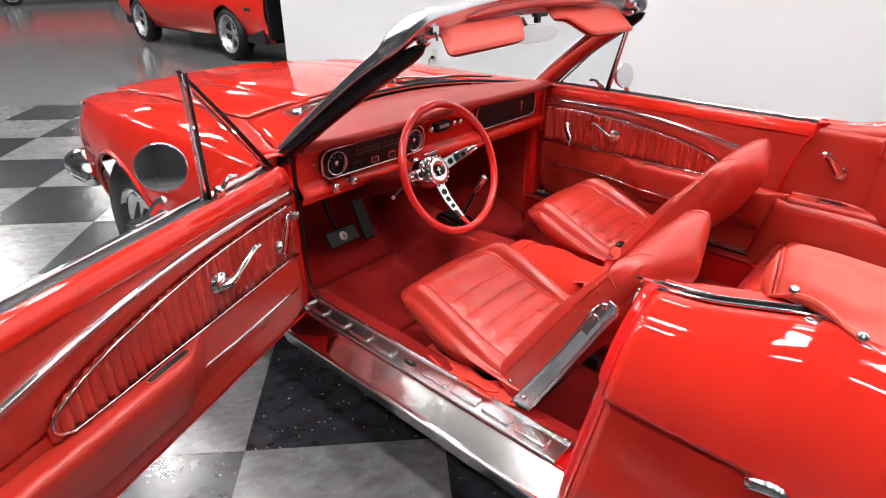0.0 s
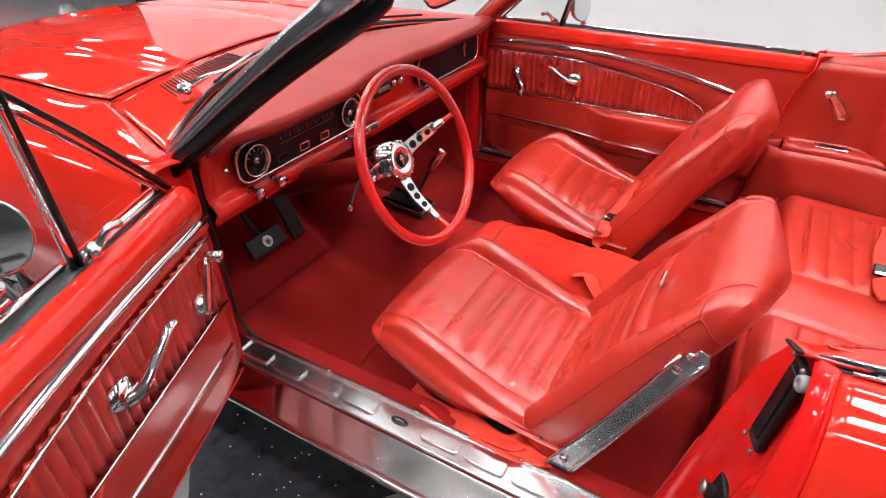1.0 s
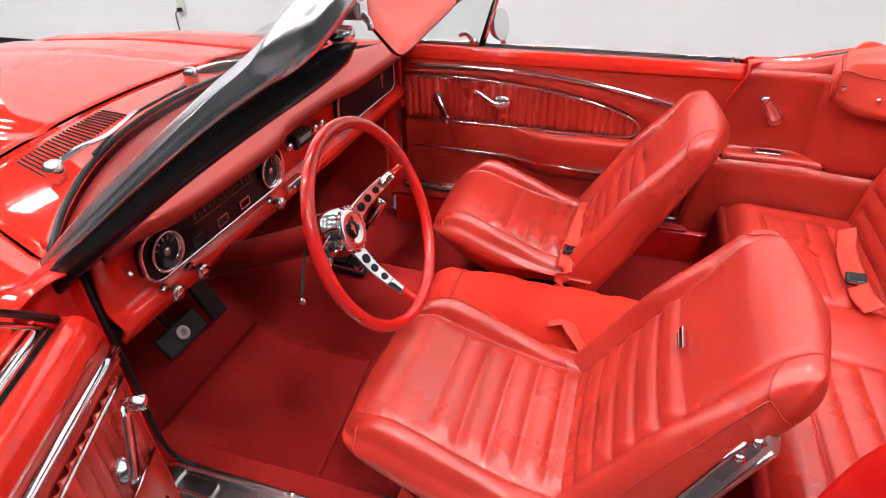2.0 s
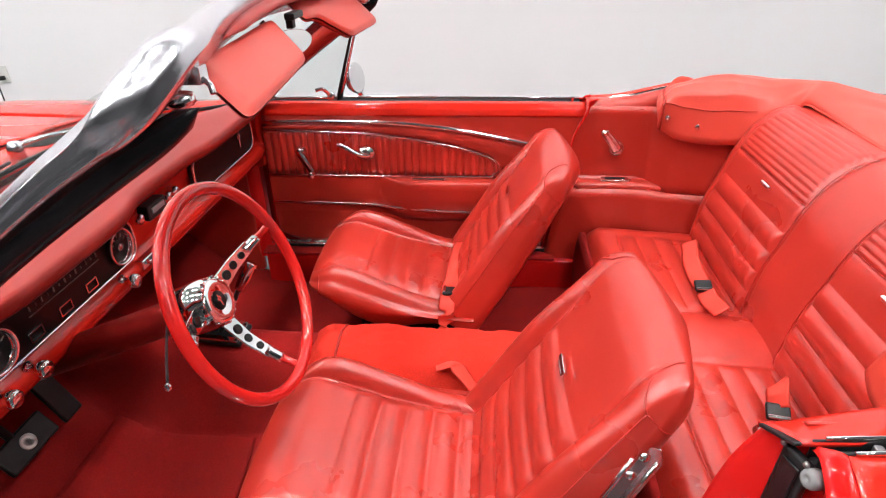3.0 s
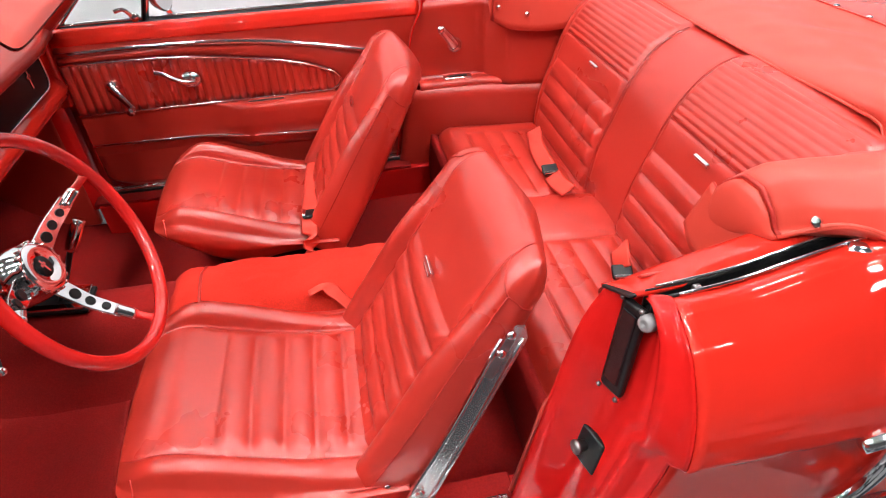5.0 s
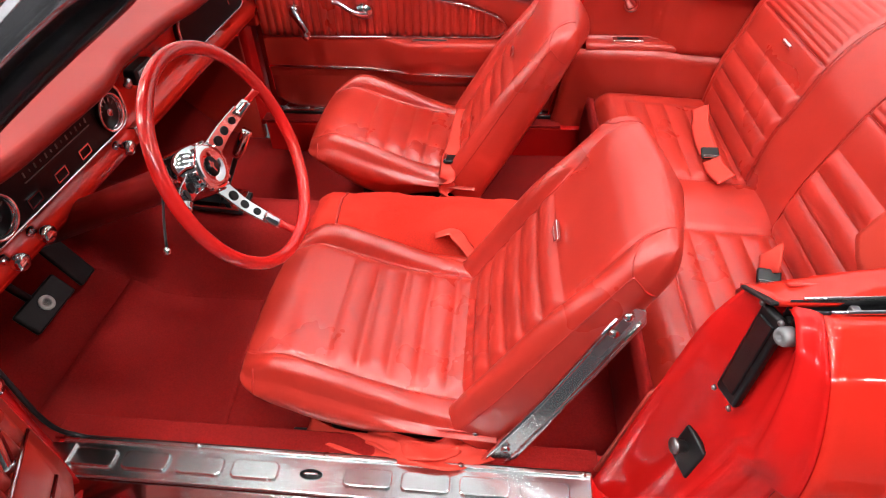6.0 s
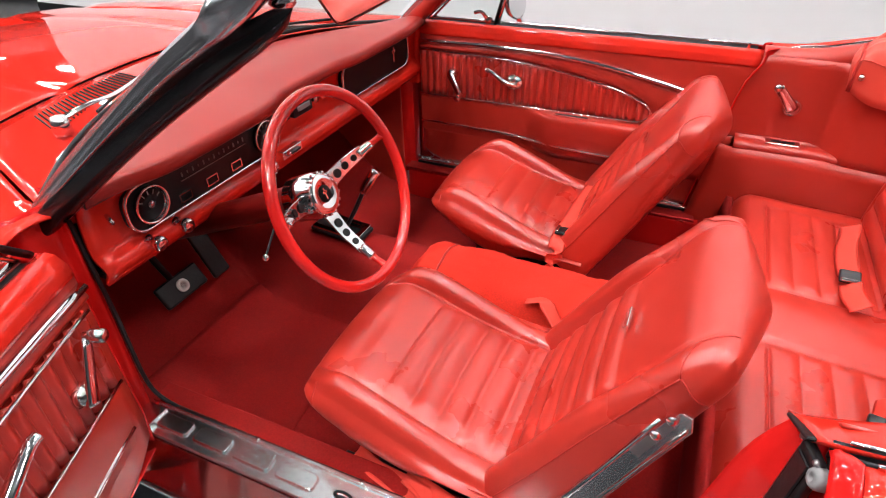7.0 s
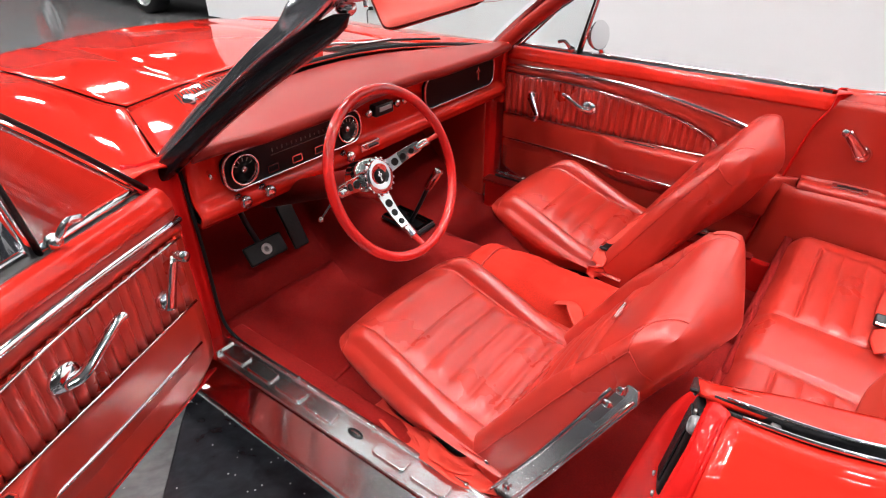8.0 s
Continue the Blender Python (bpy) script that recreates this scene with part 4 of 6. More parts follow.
def build_door(s, angle, rear, label):
    """A door in its closed place, turned about its hinge."""
    ox, oy = s * HINGE_X, HINGE_Y

    def L(geo):
        return [(s * v[0] - ox, v[1] - oy, v[2]) for v in geo[0]], geo[1]

    def yy(u, z):
        r = rear + (quarter_front(z) - quarter_front(0.86)) * 1.0
        return -0.012 + u * (r + 0.020)

    def outer(u, v):
        x, z = side(v)
        return (x, yy(u, z), z)

    door = part("door", L(surf(outer, 34, 30)), PAINT, car, label, solid=0.004)
    door.location = (ox, oy, 0)
    door.rotation_euler = (0, 0, radians(angle))

    low = 0.402 if s < 0 else 0.357

    def inner(u, v):
        x, z = lerp([(0, 0.700, 0.846), (0.05, 0.688, 0.849), (0.10, 0.675, 0.845), (0.16, 0.664, 0.830), (0.22, 0.659, 0.805), (0.3, 0.658, 0.78), (0.5, 0.656, 0.62), (0.72, 0.652, 0.5), (1, 0.658, low)], v)
        return (x, yy(u, z), z + 0.035 * max(0.0, 1 - u / 0.10) ** 2 * max(0.0, (v - 0.8) / 0.2))
    part("door_panel", L(surf(inner, 40, 40)), TRIM, door, "red vinyl inner door panel", solid=0.004)

    def cap(u, v):
        x, z = lerp([(0, 0.700, 0.846), (0.05, 0.688, 0.849), (0.10, 0.675, 0.845), (0.16, 0.664, 0.830), (0.205, 0.6592, 0.808)], v * 0.205)
        return (x - 0.0025, yy(u, z), z + 0.001)
    part("door_cap", L(surf(cap, 30, 14)), PAINT, door, "glossy red painted door top", solid=0.002)
    zz = [0.335, 0.45, 0.56, 0.66, 0.75, 0.82, 0.848]
    inn = lambda z: lerp([(0.335, 0.658), (0.5, 0.652), (0.62, 0.656), (0.78, 0.658), (0.83, 0.664), (0.846, 0.70)], z)[0]
    out = lambda z: lerp([(0.30, 0.775), (0.42, 0.805), (0.56, 0.83), (0.66, 0.832), (0.75, 0.812), (0.822, 0.775), (0.85, 0.735)], z)[0]
    part("door_front_edge", L(surf(lambda u, v: (inn(0.42 + 0.426 * v) + (out(0.42 + 0.426 * v) - inn(0.42 + 0.426 * v)) * u, -0.011, 0.42 + 0.426 * v), 6, 20)), JAMB, door, "red painted door edge", solid=0.003)
    part("door_rear_edge", L(surf(lambda u, v: (inn(0.402 + 0.444 * v) + (out(0.402 + 0.444 * v) - inn(0.402 + 0.444 * v)) * u, yy(1.0, 0.402 + 0.444 * v) + 0.001, 0.402 + 0.444 * v), 6, 20)), JAMB, door, "red painted door edge", solid=0.003)
    part("door_bottom", L(surf(lambda u, v: (0.66 + 0.12 * u, yy(v, 0.36), 0.400 - 0.085 * u), 4, 10)), JAMB, door, solid=0.004)
    part("window_slot", L(surf(lambda u, v: (0.699 + 0.026 * v, -0.03 + u * (rear + 0.06), 0.8455 - 0.004 * math.sin(math.pi * v) + 0.004 * v), 10, 6)), RUBBER, door, "black rubber window slot", solid=0.004)
    part("belt_strip", L(tube([(0.732, -0.27, 0.850), (0.732, -0.6, 0.850), (0.732, rear + 0.03, 0.850)], 0.0085, 8, 3, flat=0.6, up=(0, 0, 1))), CHROME, door, "thin chrome belt strip")
    part("lock_button", L(lathe([(0.004, 0), (0.004, 0.012), (0.006, 0.016), (0, 0.021)], at(0.690, rear + 0.055, 0.846), 10)), CHROME, door)
    # chrome arch trim
    top = [(-0.012, 0.787), (-0.25, 0.792), (-0.45, 0.787), (-0.62, 0.770), (-0.78, 0.742), (-0.90, 0.715)]
    part("upper_trim", L(tube([(0.655, y, z) for y, z in top], 0.0110, 10, 6, flat=0.7)), CHROME, door, "curved chrome door trim")

    def pad_top(u, v):
        y = -0.014 - u * 0.86
        zt = soft([(-0.9, 0.708), (-0.78, 0.735), (-0.62, 0.763), (-0.45, 0.780), (-0.25, 0.785), (0, 0.780)], y)[0]
        zb = inset_top(y) if y > -0.785 else 0.63
        return (0.655 - 0.006 * math.sin(math.pi * v), y, zb + (zt - zb) * v)

    def inset_top(y):
        return soft([(-0.80, 0.63), (-0.775, 0.665), (-0.70, 0.698), (-0.6, 0.722), (-0.45, 0.745), (-0.3, 0.758), (-0.01, 0.762)], y)[0]
    part("padded_roll", L(surf(pad_top, 30, 8)), TRIM, door, "padded red vinyl roll", solid=0.004)

    def pleats(u, v):
        y = (-0.012 if s > 0 else -0.036) - u * (0.78 if s > 0 else 0.756)
        t = inset_top(y)
        z = 0.612 + (t - 0.612) * v
        return (0.651 - 0.0085 * abs(math.sin(math.pi * u * 32)) ** 0.75, y, z)
    part("pleated_inset", L(surf(pleats, 320, 6)), VINYL, door, "pleated red vinyl inset", solid=0.004)
    hinge_end = -0.014 if s > 0 else -0.038
    rim = [(hinge_end, 0.612), (-0.4, 0.612), (-0.72, 0.613), (-0.765, 0.618), (-0.787, 0.640), (-0.772, 0.668), (-0.70, 0.699), (-0.6, 0.723), (-0.45, 0.746), (-0.3, 0.759), (hinge_end, 0.763)]
    part("inset_bead", L(tube([(0.640, y, z) for y, z in rim], 0.0030, 8, 6)), CHROME, door, "thin chrome bead")
    low_pts = [(0.650, -0.012, 0.510), (0.648, -0.32, 0.506), (0.629, -0.45, 0.503), (0.613, -0.60, 0.500), (0.616, -0.80, 0.497), (0.640, rear + 0.07, 0.495)] if s > 0 else [(0.650, -0.050, 0.508), (0.649, -0.3, 0.510), (0.648, -0.5, 0.522), (0.648, -0.7, 0.530)]
    part("lower_trim", L(tube(low_pts, 0.0075, 8, 4, flat=0.7)), CHROME, door, "chrome lower door trim")

    def arm(u, v):
        y0 = -0.014 if s > 0 else -0.052
        y = y0 - u * (-rear - 0.036 + y0)
        grow = 0.012 + 0.056 * ease((u - 0.36) / 0.12) * (1 - 0.25 * u) * min(1.0, (1 - u) / 0.08 + 0.05)
        back = 0.470 if u < 0.36 else 0.470 - 0.025 * ease((u - 0.36) / 0.12)
        a, z = lerp([(0, 0.0, 0.606), (0.30, 0.72, 0.609), (0.40, 0.90, 0.606), (0.47, 0.98, 0.598), (0.54, 1.0, 0.585), (0.72, 0.86, 0.540), (0.88, 0.45, back + 0.025), (1, 0.0, back)], v)
        return (0.654 - grow * a, y, z)
    part("arm_rest", L(surf(arm, 60, 34)), TRIM, door, "red moulded vinyl arm rest")
    cup = [(0.6225 + 0.0105 * math.copysign(abs(math.cos(t)) ** 0.35, math.cos(t)), -0.555 + 0.056 * math.copysign(abs(math.sin(t)) ** 0.35, math.sin(t)), 0.6095) for t in [2 * math.pi * k / 32 for k in range(32)]]
    part("pull_cup", L(tube(cup, 0.0026, 6, 1, closed=True)), TRIM, door, "rim of the recessed pull cup")
    # flush dark plate, painting the shade of a hollow cup
    part("pull_cup_shade", L(prism([(x, y) for x, y, z in cup], "z", 0.6060, 0.6098)), DARK, door, "flat dark plate for the shade inside the pull cup", smooth=False)
    # crank and handle
    by, bz = (-0.135, 0.692) if s > 0 else (-0.118, 0.668)
    part("crank_boss", L(lathe([(0.020, 0), (0.021, 0.006), (0.016, 0.016), (0.012, 0.022), (0, 0.023)], at(0.646, by, bz, 0, -90, 0), 20)), CHROME, door)
    if s > 0:
        arm_pts, tip = [(0.624, -0.132, 0.695), (0.616, -0.150, 0.672), (0.606, -0.178, 0.632)], (0.606, -0.178, 0.632)
    else:
        arm_pts, tip = [(0.626, -0.124, 0.655), (0.626, -0.112, 0.682), (0.630, -0.076, 0.744)], (0.634, -0.074, 0.745)
    part("window_crank", L(tube(arm_pts, lambda t: 0.0140 - 0.004 * t, 10, 5, flat=0.55, up=(1, 0, 0))), CHROME, door, "chrome window crank")
    part("crank_knob", L(lathe([(0.007, 0), (0.007, 0.006), (0.011, 0.010), (0.011, 0.030), (0.008, 0.033), (0, 0.034)], at(*tip, 0, -90, 0), 16)), CHROME, door, "pale chrome crank knob")
    part("handle_boss", L(lathe([(0.026, 0), (0.024, 0.010), (0.014, 0.018), (0, 0.019)], at(0.646, -0.352, 0.690, 0, -90, 0) @ Matrix.Diagonal((1.0, 1.25, 1, 1)), 20)), CHROME, door)
    part("door_handle", L(tube([(0.632, -0.362, 0.685), (0.616, -0.340, 0.692), (0.610, -0.312, 0.708), (0.606, -0.286, 0.726), (0.602, -0.268, 0.732)] if s > 0 else [(0.632, -0.362, 0.685), (0.616, -0.340, 0.692), (0.610, -0.300, 0.715), (0.606, -0.262, 0.736), (0.602, -0.245, 0.740)], lambda t: 0.0140 - 0.004 * t, 10, 5, flat=0.7)), CHROME, door, "chrome inside door handle")
    # vent window frame
    vp = [(0.712, -0.268, 0.848), (0.660, -0.325, 1.0), (0.606, -0.384, 1.155)]
    part("vent_post", L(tube(vp, lambda t: 0.0065 - 0.0025 * t, 8, 4, flat=0.6)), CHROME, door, "chrome vent window post")
    part("vent_seal", L(tube([(x - 0.003, y + 0.010, z) for x, y, z in vp], lambda t: 0.0054 - 0.0024 * t, 8, 4)), RUBBER, door, "black rubber vent seal")
    vf = [(0.712, -0.012, 0.846), (0.690, -0.105, 0.93), (0.650, -0.245, 1.05), (0.606, -0.388, 1.162)]
    part("vent_frame", L(tube(vf, lambda t: 0.0092 - 0.0045 * t, 8, 4, flat=0.6)), RUBBER, door, "black edged vent window frame")
    part("vent_frame_trim", L(tube([(x + 0.003, y - 0.009, z - 0.009) for x, y, z in vf[:-1]] + [(0.612, -0.378, 1.138)], 0.004, 8, 4)), CHROME, door, "chrome vent frame edge")
    part("vent_sill", L(tube([(0.712, -0.04, 0.852), (0.712, -0.15, 0.853), (0.712, -0.26, 0.853)], 0.010, 8, 2, flat=0.6)), CHROME, door, "chrome vent window sill")
    g = part("vent_glass", L(([(0.705, -0.05, 0.855), (0.705, -0.262, 0.855), (0.612, -0.372, 1.135)], [(0, 1, 2)])), GLASS, door, "clear vent glass", smooth=False)
    g.visible_shadow = False
    part("vent_latch", L(merge(tube([(0.700, -0.240, 0.856), (0.685, -0.236, 0.872), (0.676, -0.222, 0.890), (0.672, -0.20, 0.886)], 0.0065, 8, 4), lathe([(0.014, 0), (0.013, 0.008), (0.008, 0.014), (0, 0.015)], at(0.695, -0.242, 0.862, 0, -60, 0), 14))), CHROME, door, "chrome vent window latch")
    # outside mirror
    fy = 0.045 if s > 0 else 0.0
    part("mirror_foot", L(merge(box(0.775, -0.38 + fy, 0.838, 0.030, 0.09, 0.012, None), tube([(0.775, -0.37 + fy, 0.84), (0.765, -0.362 + fy, 0.860), (0.745, -0.352 + fy, 0.88)], 0.010, 10, 4))), CHROME, door, "chrome mirror foot", bevel=0.004)
    mm = at(0.735, -0.315, 0.910, 80, 0, -17) @ Matrix.Scale(0.92, 4) if s > 0 else at(0.735, -0.350, 0.950, 80, 0, -36)
    part("mirror_housing", L(lathe([(0.0, -0.032), (0.026, -0.028), (0.045, -0.014), (0.053, 0.002), (0.053, 0.008), (0.049, 0.009)], mm, 36)), CHROME, door, "round chrome door mirror")
    part("mirror_glass", L(lathe([(0.0495, 0.0065), (0.0, 0.007)], mm, 36)), MIRROR, door, "round mirror glass")
    return door


build_door(1, 0, -1.062, "closed red passenger door with pleated vinyl panel")
build_door(-1, -67, -1.10, "open red driver door with pleated vinyl panel")


# ---- seats ----
def flutes(p, n):
    return abs(math.sin(math.pi * p * n)) ** 0.62


def groove(x, w):
    return math.exp(-(x / w) ** 2)


SEAT_X, REC = 0.372, radians(31.3)
FLUTE0, FLUTE = 0.486, 0.055
SEAM_Z = [(0.345, 0.498), (0.42, 0.497), (0.486, 0.472), (0.56, 0.445), (0.657, 0.421), (0.75, 0.408), (0.81, 0.404)]
RISE = [(0.345, 0.0), (0.40, 0.020), (0.46, 0.034), (0.56, 0.030), (0.66, 0.012), (0.74, 0.002), (0.81, 0.0)]
WELT_Z = [(0.345, 0.455), (0.43, 0.430), (0.50, 0.402), (0.56, 0.388), (0.60, 0.392), (0.65, 0.400), (0.81, 0.400)]
BASE_Z = [(0.345, 0.440), (0.426, 0.402), (0.475, 0.372), (0.533, 0.350), (0.58, 0.345), (0.65, 0.358), (0.81, 0.365)]


def cushion(a, p):
    """A seat cushion: a from -1 to 1 across, from lower edge to lower edge; p from 0 at the nose to 1 at the rear."""
    v = p ** 1.5
    d = 0.345 + 0.455 * v
    zs, rise, zl, zb = (soft(q, d)[0] for q in (SEAM_Z, RISE, WELT_Z, BASE_Z))
    hw = 0.150 + 0.012 * v
    W = lerp([(0, 0.208), (0.25, 0.221), (1, 0.224)], v)[0]
    c = abs(a)
    if c < 0.5:
        q = c / 0.5
        x = hw * q
        z = zs + 0.010 * (1 - q * q)
        k = (d - FLUTE0) / FLUTE
        edge = ease((1 - q) / 0.26)
        if k > 0:
            z += edge * (0.0115 * flutes(k, 1) - 0.001)
            z += 0.0012 * edge * (1 - edge) * 4 * math.sin(math.pi * k) ** 2
        z -= 0.005 * groove(1 - q, 0.05) * ease((d - 0.40) / 0.05)
    else:
        t = (c - 0.5) / 0.5
        f, dz = soft([(0, 0.0, -0.004), (0.10, 0.12, rise * 0.55 + 0.002), (0.25, 0.38, rise + 0.002), (0.42, 0.68, rise * 0.9 - 0.002), (0.58, 0.92, rise * 0.45 - 0.016), (0.68, 1.0, 0.0)], t)
        x = hw + (W - hw) * f
        if t < 0.58:
            z = zs + dz
        else:
            zt = zs + rise * 0.45 - 0.016
            x = W - (W - hw) * 0.08 * max(0.0, 1 - (t - 0.58) / 0.10) ** 2
            z = zt + (zl - zt) * min(1.0, (t - 0.58) / 0.27)
            x += 0.011 * math.sin(math.pi * min(1.0, (t - 0.58) / 0.27))
            if t > 0.85:
                w = (t - 0.85) / 0.15
                x -= 0.022 * w
                z = zl + (zb - zl) * w
                x -= 0.0035 * groove(w - 0.04, 0.08)
    vn = 0.165
    s = 1.0 if v >= vn else math.sqrt(max(0.0, 1 - ((vn - v) / vn) ** 2))
    zm = 0.5 * zs + 0.5 * zb + 0.008
    z = zm + (z - zm) * s
    x *= 0.83 + 0.17 * s ** 0.8
    bow = 0.014 * (1 - (x / 0.21) ** 2) * max(0.0, 1 - v / 0.3)
    z += 0.0012 * noise.noise((x * 12, d * 12, 3.1))
    return (math.copysign(x, a), -d + bow, z)


BACK_W = [(-0.05, 0.222), (0.10, 0.224), (0.28, 0.212), (0.40, 0.202), (0.50, 0.198)]
BACK_T = [(-0.05, 0.096), (0.20, 0.085), (0.40, 0.068), (0.50, 0.060)]
BACK_TOP = 0.490


def lean_back(x, p, w):
    """A place on the seat back: p up along its front face, w out of it."""
    return (x, -0.745 - p * math.sin(REC) + w * math.cos(REC), 0.420 + p * math.cos(REC) + w * math.sin(REC))


def backrest(a, k, lift=0.0):
    """a from -1 to 1 round the section, meeting behind; k from 0 at the foot to 1 at the top."""
    p = -0.045 + (BACK_TOP + 0.045) * (1 - (1 - k) ** 1.5)
    W, th = soft(BACK_W, p)[0], soft(BACK_T, p)[0]
    hw = lerp([(0, 0.158), (0.30, 0.152), (0.42, 0.150), (0.53, 0.150)], p)[0]
    up = max(0.0, (p - 0.36) / (BACK_TOP - 0.36))
    rise = 0.022 * ease((0.42 - p) / 0.20) + 0.004
    hump = 0.048 * ease((p - 0.05) / 0.28)
    c = abs(a)
    if c < 0.36:
        q = c / 0.36
        x = hw * q
        w = 0.008 * (1 - q * q)
        edge = ease((1 - q) / 0.17)
        if p < 0.285:
            w += edge * (0.0105 * flutes((p - 0.02) / 0.053, 1) - 0.002)
        w -= 0.004 * groove(1 - q, 0.05) * ease((0.40 - p) / 0.05)
    else:
        t = (c - 0.36) / 0.64
        x, w = soft([(0, hw, -0.003), (0.10, hw + 0.25 * (W - hw), rise * 0.8), (0.20, hw + 0.58 * (W - hw), rise), (0.31, hw + 0.90 * (W - hw), rise * 0.45 - 0.006), (0.38, W, -0.018), (0.58, W + 0.001, -th + 0.026), (0.66, W - 0.010, -th + 0.004), (0.74, W - 0.035, -th - 0.2 * hump), (1.0, 0.0, -th - 0.012 - hump)], t)
    n = 0.070
    g = max(0.0, (p - BACK_TOP + n) / n)
    s = math.sqrt(max(0.0, 1 - g * g))
    wm = -th * 0.55
    w = wm + (w - wm) * s
    x *= (1 - 0.07 * up ** 3.0) * (0.93 + 0.07 * s)
    w -= 0.004 * up ** 2
    w += lift + 0.0010 * noise.noise((x * 10, p * 10, 1.7))
    return lean_back(math.copysign(x, a), p - 0.012 * g * (abs(x) / 0.15) ** 2, w)


def k_of(p):
    return 1 - (1 - (p + 0.045) / (BACK_TOP + 0.045)) ** (1 / 1.5)


def front_seat(s, dy, label):
    vs, fs = surf(lambda u, v: cushion(u * 2 - 1, v), 132, 120)
    for j in range(120):
        fs.append((j * 133, (j + 1) * 133, (j + 1) * 133 + 132, j * 133 + 132))
    fs.append(tuple(120 * 133 + i for i in range(133)))
    seat = part("front_seat", (vs, fs), VINYL, car, label)
    seat.matrix_basis = at(s * SEAT_X, dy, 0)
    for sg in (-1, 1):
        part("piping", tube([cushion(sg * 0.925, 0.16 + 0.84 * k / 50) for k in range(51)], 0.0020, 6, 1), THREAD, seat, "red vinyl piping")
        part("piping", tube([cushion(sg * 0.502, 0.36 + 0.64 * k / 40) for k in range(41)], 0.0013, 6, 1), THREAD, seat, "red vinyl piping")
    part("piping", tube([cushion(-0.925 + 1.85 * k / 60, 0.16) for k in range(8)], 0.0018, 6, 1), THREAD, seat)
    vs, fs = surf(lambda u, v: backrest(u * 2 - 1, v), 160, 130)
    fs.append(tuple(range(161))[::-1])
    back = part("backrest", (vs, fs), VINYL, seat, "red fluted vinyl seat back")
    for sg in (-1, 1):
        e1, e2 = 0.36 + 0.64 * 0.335, 0.362
        # edge seam, head seam over the top, the slanting join and the short side join
        part("seam", tube([backrest(sg * e1, k_of(-0.03 + 0.445 * k / 30), 0.0006) for k in range(31)], 0.0014, 6, 1), THREAD, back)
        part("seam", tube([backrest(sg * (e2 + 0.06), k_of(0.455) + (1 - k_of(0.455)) * k / 20, 0.0006) for k in range(21)], 0.0014, 6, 1), THREAD, back)
        part("seam", tube([backrest(sg * (e1 + (e2 + 0.06 - e1) * k / 14), k_of(0.415 + 0.042 * k / 14), 0.0006) for k in range(15)], 0.0014, 6, 1), THREAD, back)
        part("seam", tube([backrest(sg * (e1 + 0.20 * k / 12), k_of(0.415 - 0.012 * k / 12), 0.0) for k in range(13)], 0.0014, 6, 1), THREAD, back)
        part("seam", tube([backrest(sg * e2, k_of(0.01 + 0.30 * k / 24), 0.0006) for k in range(25)], 0.0011, 6, 1), THREAD, back)
    em = part("seat_emblem", moved(merge(box(0, 0, 0, 0.052, 0.009, 0.007), box(0, -0.008, -0.001, 0.040, 0.005, 0.006)), Matrix.Translation(lean_back(0, 0.298, 0.016)) @ pose(0, 0, 0, 90 - math.degrees(REC), 0, 180)), CHROME, back, "small chrome bar emblem", smooth=False, bevel=0.0015)
    # folded hinge arm, its rolled edge, foot and bolts on the door side
    def xo(z):
        return s * (0.240 - 0.042 * max(0.0, (z - 0.33) / 0.39))

    def lay(pts, off, th):
        n = len(pts)
        v2 = [(xo(z) + s * off, y, z) for y, z in pts] + [(xo(z) + s * (off + th), y, z) for y, z in pts]
        return v2, [tuple(range(n))[::-1], tuple(range(n, 2 * n))] + [(i, (i + 1) % n, n + (i + 1) % n, n + i) for i in range(n)]
    arm = part("hinge_arm", lay([(-0.758, 0.322), (-0.815, 0.318), (-0.905, 0.500), (-1.000, 0.690), (-0.996, 0.712), (-0.970, 0.722), (-0.952, 0.700), (-0.862, 0.512)], 0.0, 0.006), ALU, seat, "bright polished seat hinge arm", smooth=False, bevel=0.002)
    part("arm_edge", merge(tube([(xo(z) + s * 0.007, y, z) for y, z in ((-0.764, 0.330), (-0.868, 0.515), (-0.958, 0.700))], 0.0045, 8, 4), tube([(xo(z) + s * 0.006, y, z) for y, z in ((-0.808, 0.326), (-0.900, 0.505), (-0.992, 0.692))], 0.0035, 8, 4)), CHROME, arm)
    part("hinge_slot", lay([(-0.930, 0.630), (-0.944, 0.622), (-0.978, 0.692), (-0.966, 0.700)], 0.0062, 0.0015), STEEL, arm, smooth=False)
    for y, z in ((-0.957, 0.672), (-0.972, 0.704), (-0.815, 0.392)):
        part("hinge_bolt", lathe([(0.008, 0), (0.009, 0.004), (0.005, 0.008), (0, 0.009)], at(xo(z) + s * 0.006, y, z, 0, 90 * s, 0), 12), CHROME, arm)
    part("hinge_foot", lay([(-0.628, 0.343), (-0.640, 0.322), (-0.79, 0.312), (-0.815, 0.320), (-0.775, 0.345), (-0.65, 0.362)], -0.024, 0.030), CHROME, seat, "chrome hinge foot", smooth=False, bevel=0.006, seg=3)
    part("fold_button", lathe([(0.007, 0), (0.006, 0.003), (0, 0.004)], at(s * 0.226, -0.762, 0.405, 0, 90 * s, 0), 10), CHROME, seat)
    # base block under the cushion, its near-black standing in for shade
    part("seat_base", box(0, -0.62, 0.308, 0.34, 0.30, 0.150), DARK, seat, "seat base block, black for the shade below the cushion", smooth=False, bevel=0.02)
    for sg in (-1, 1):
        part("seat_rail", box(sg * 0.17, -0.60, 0.252, 0.03, 0.42, 0.035), BLACK, seat, "black steel seat rail", smooth=False, bevel=0.004)
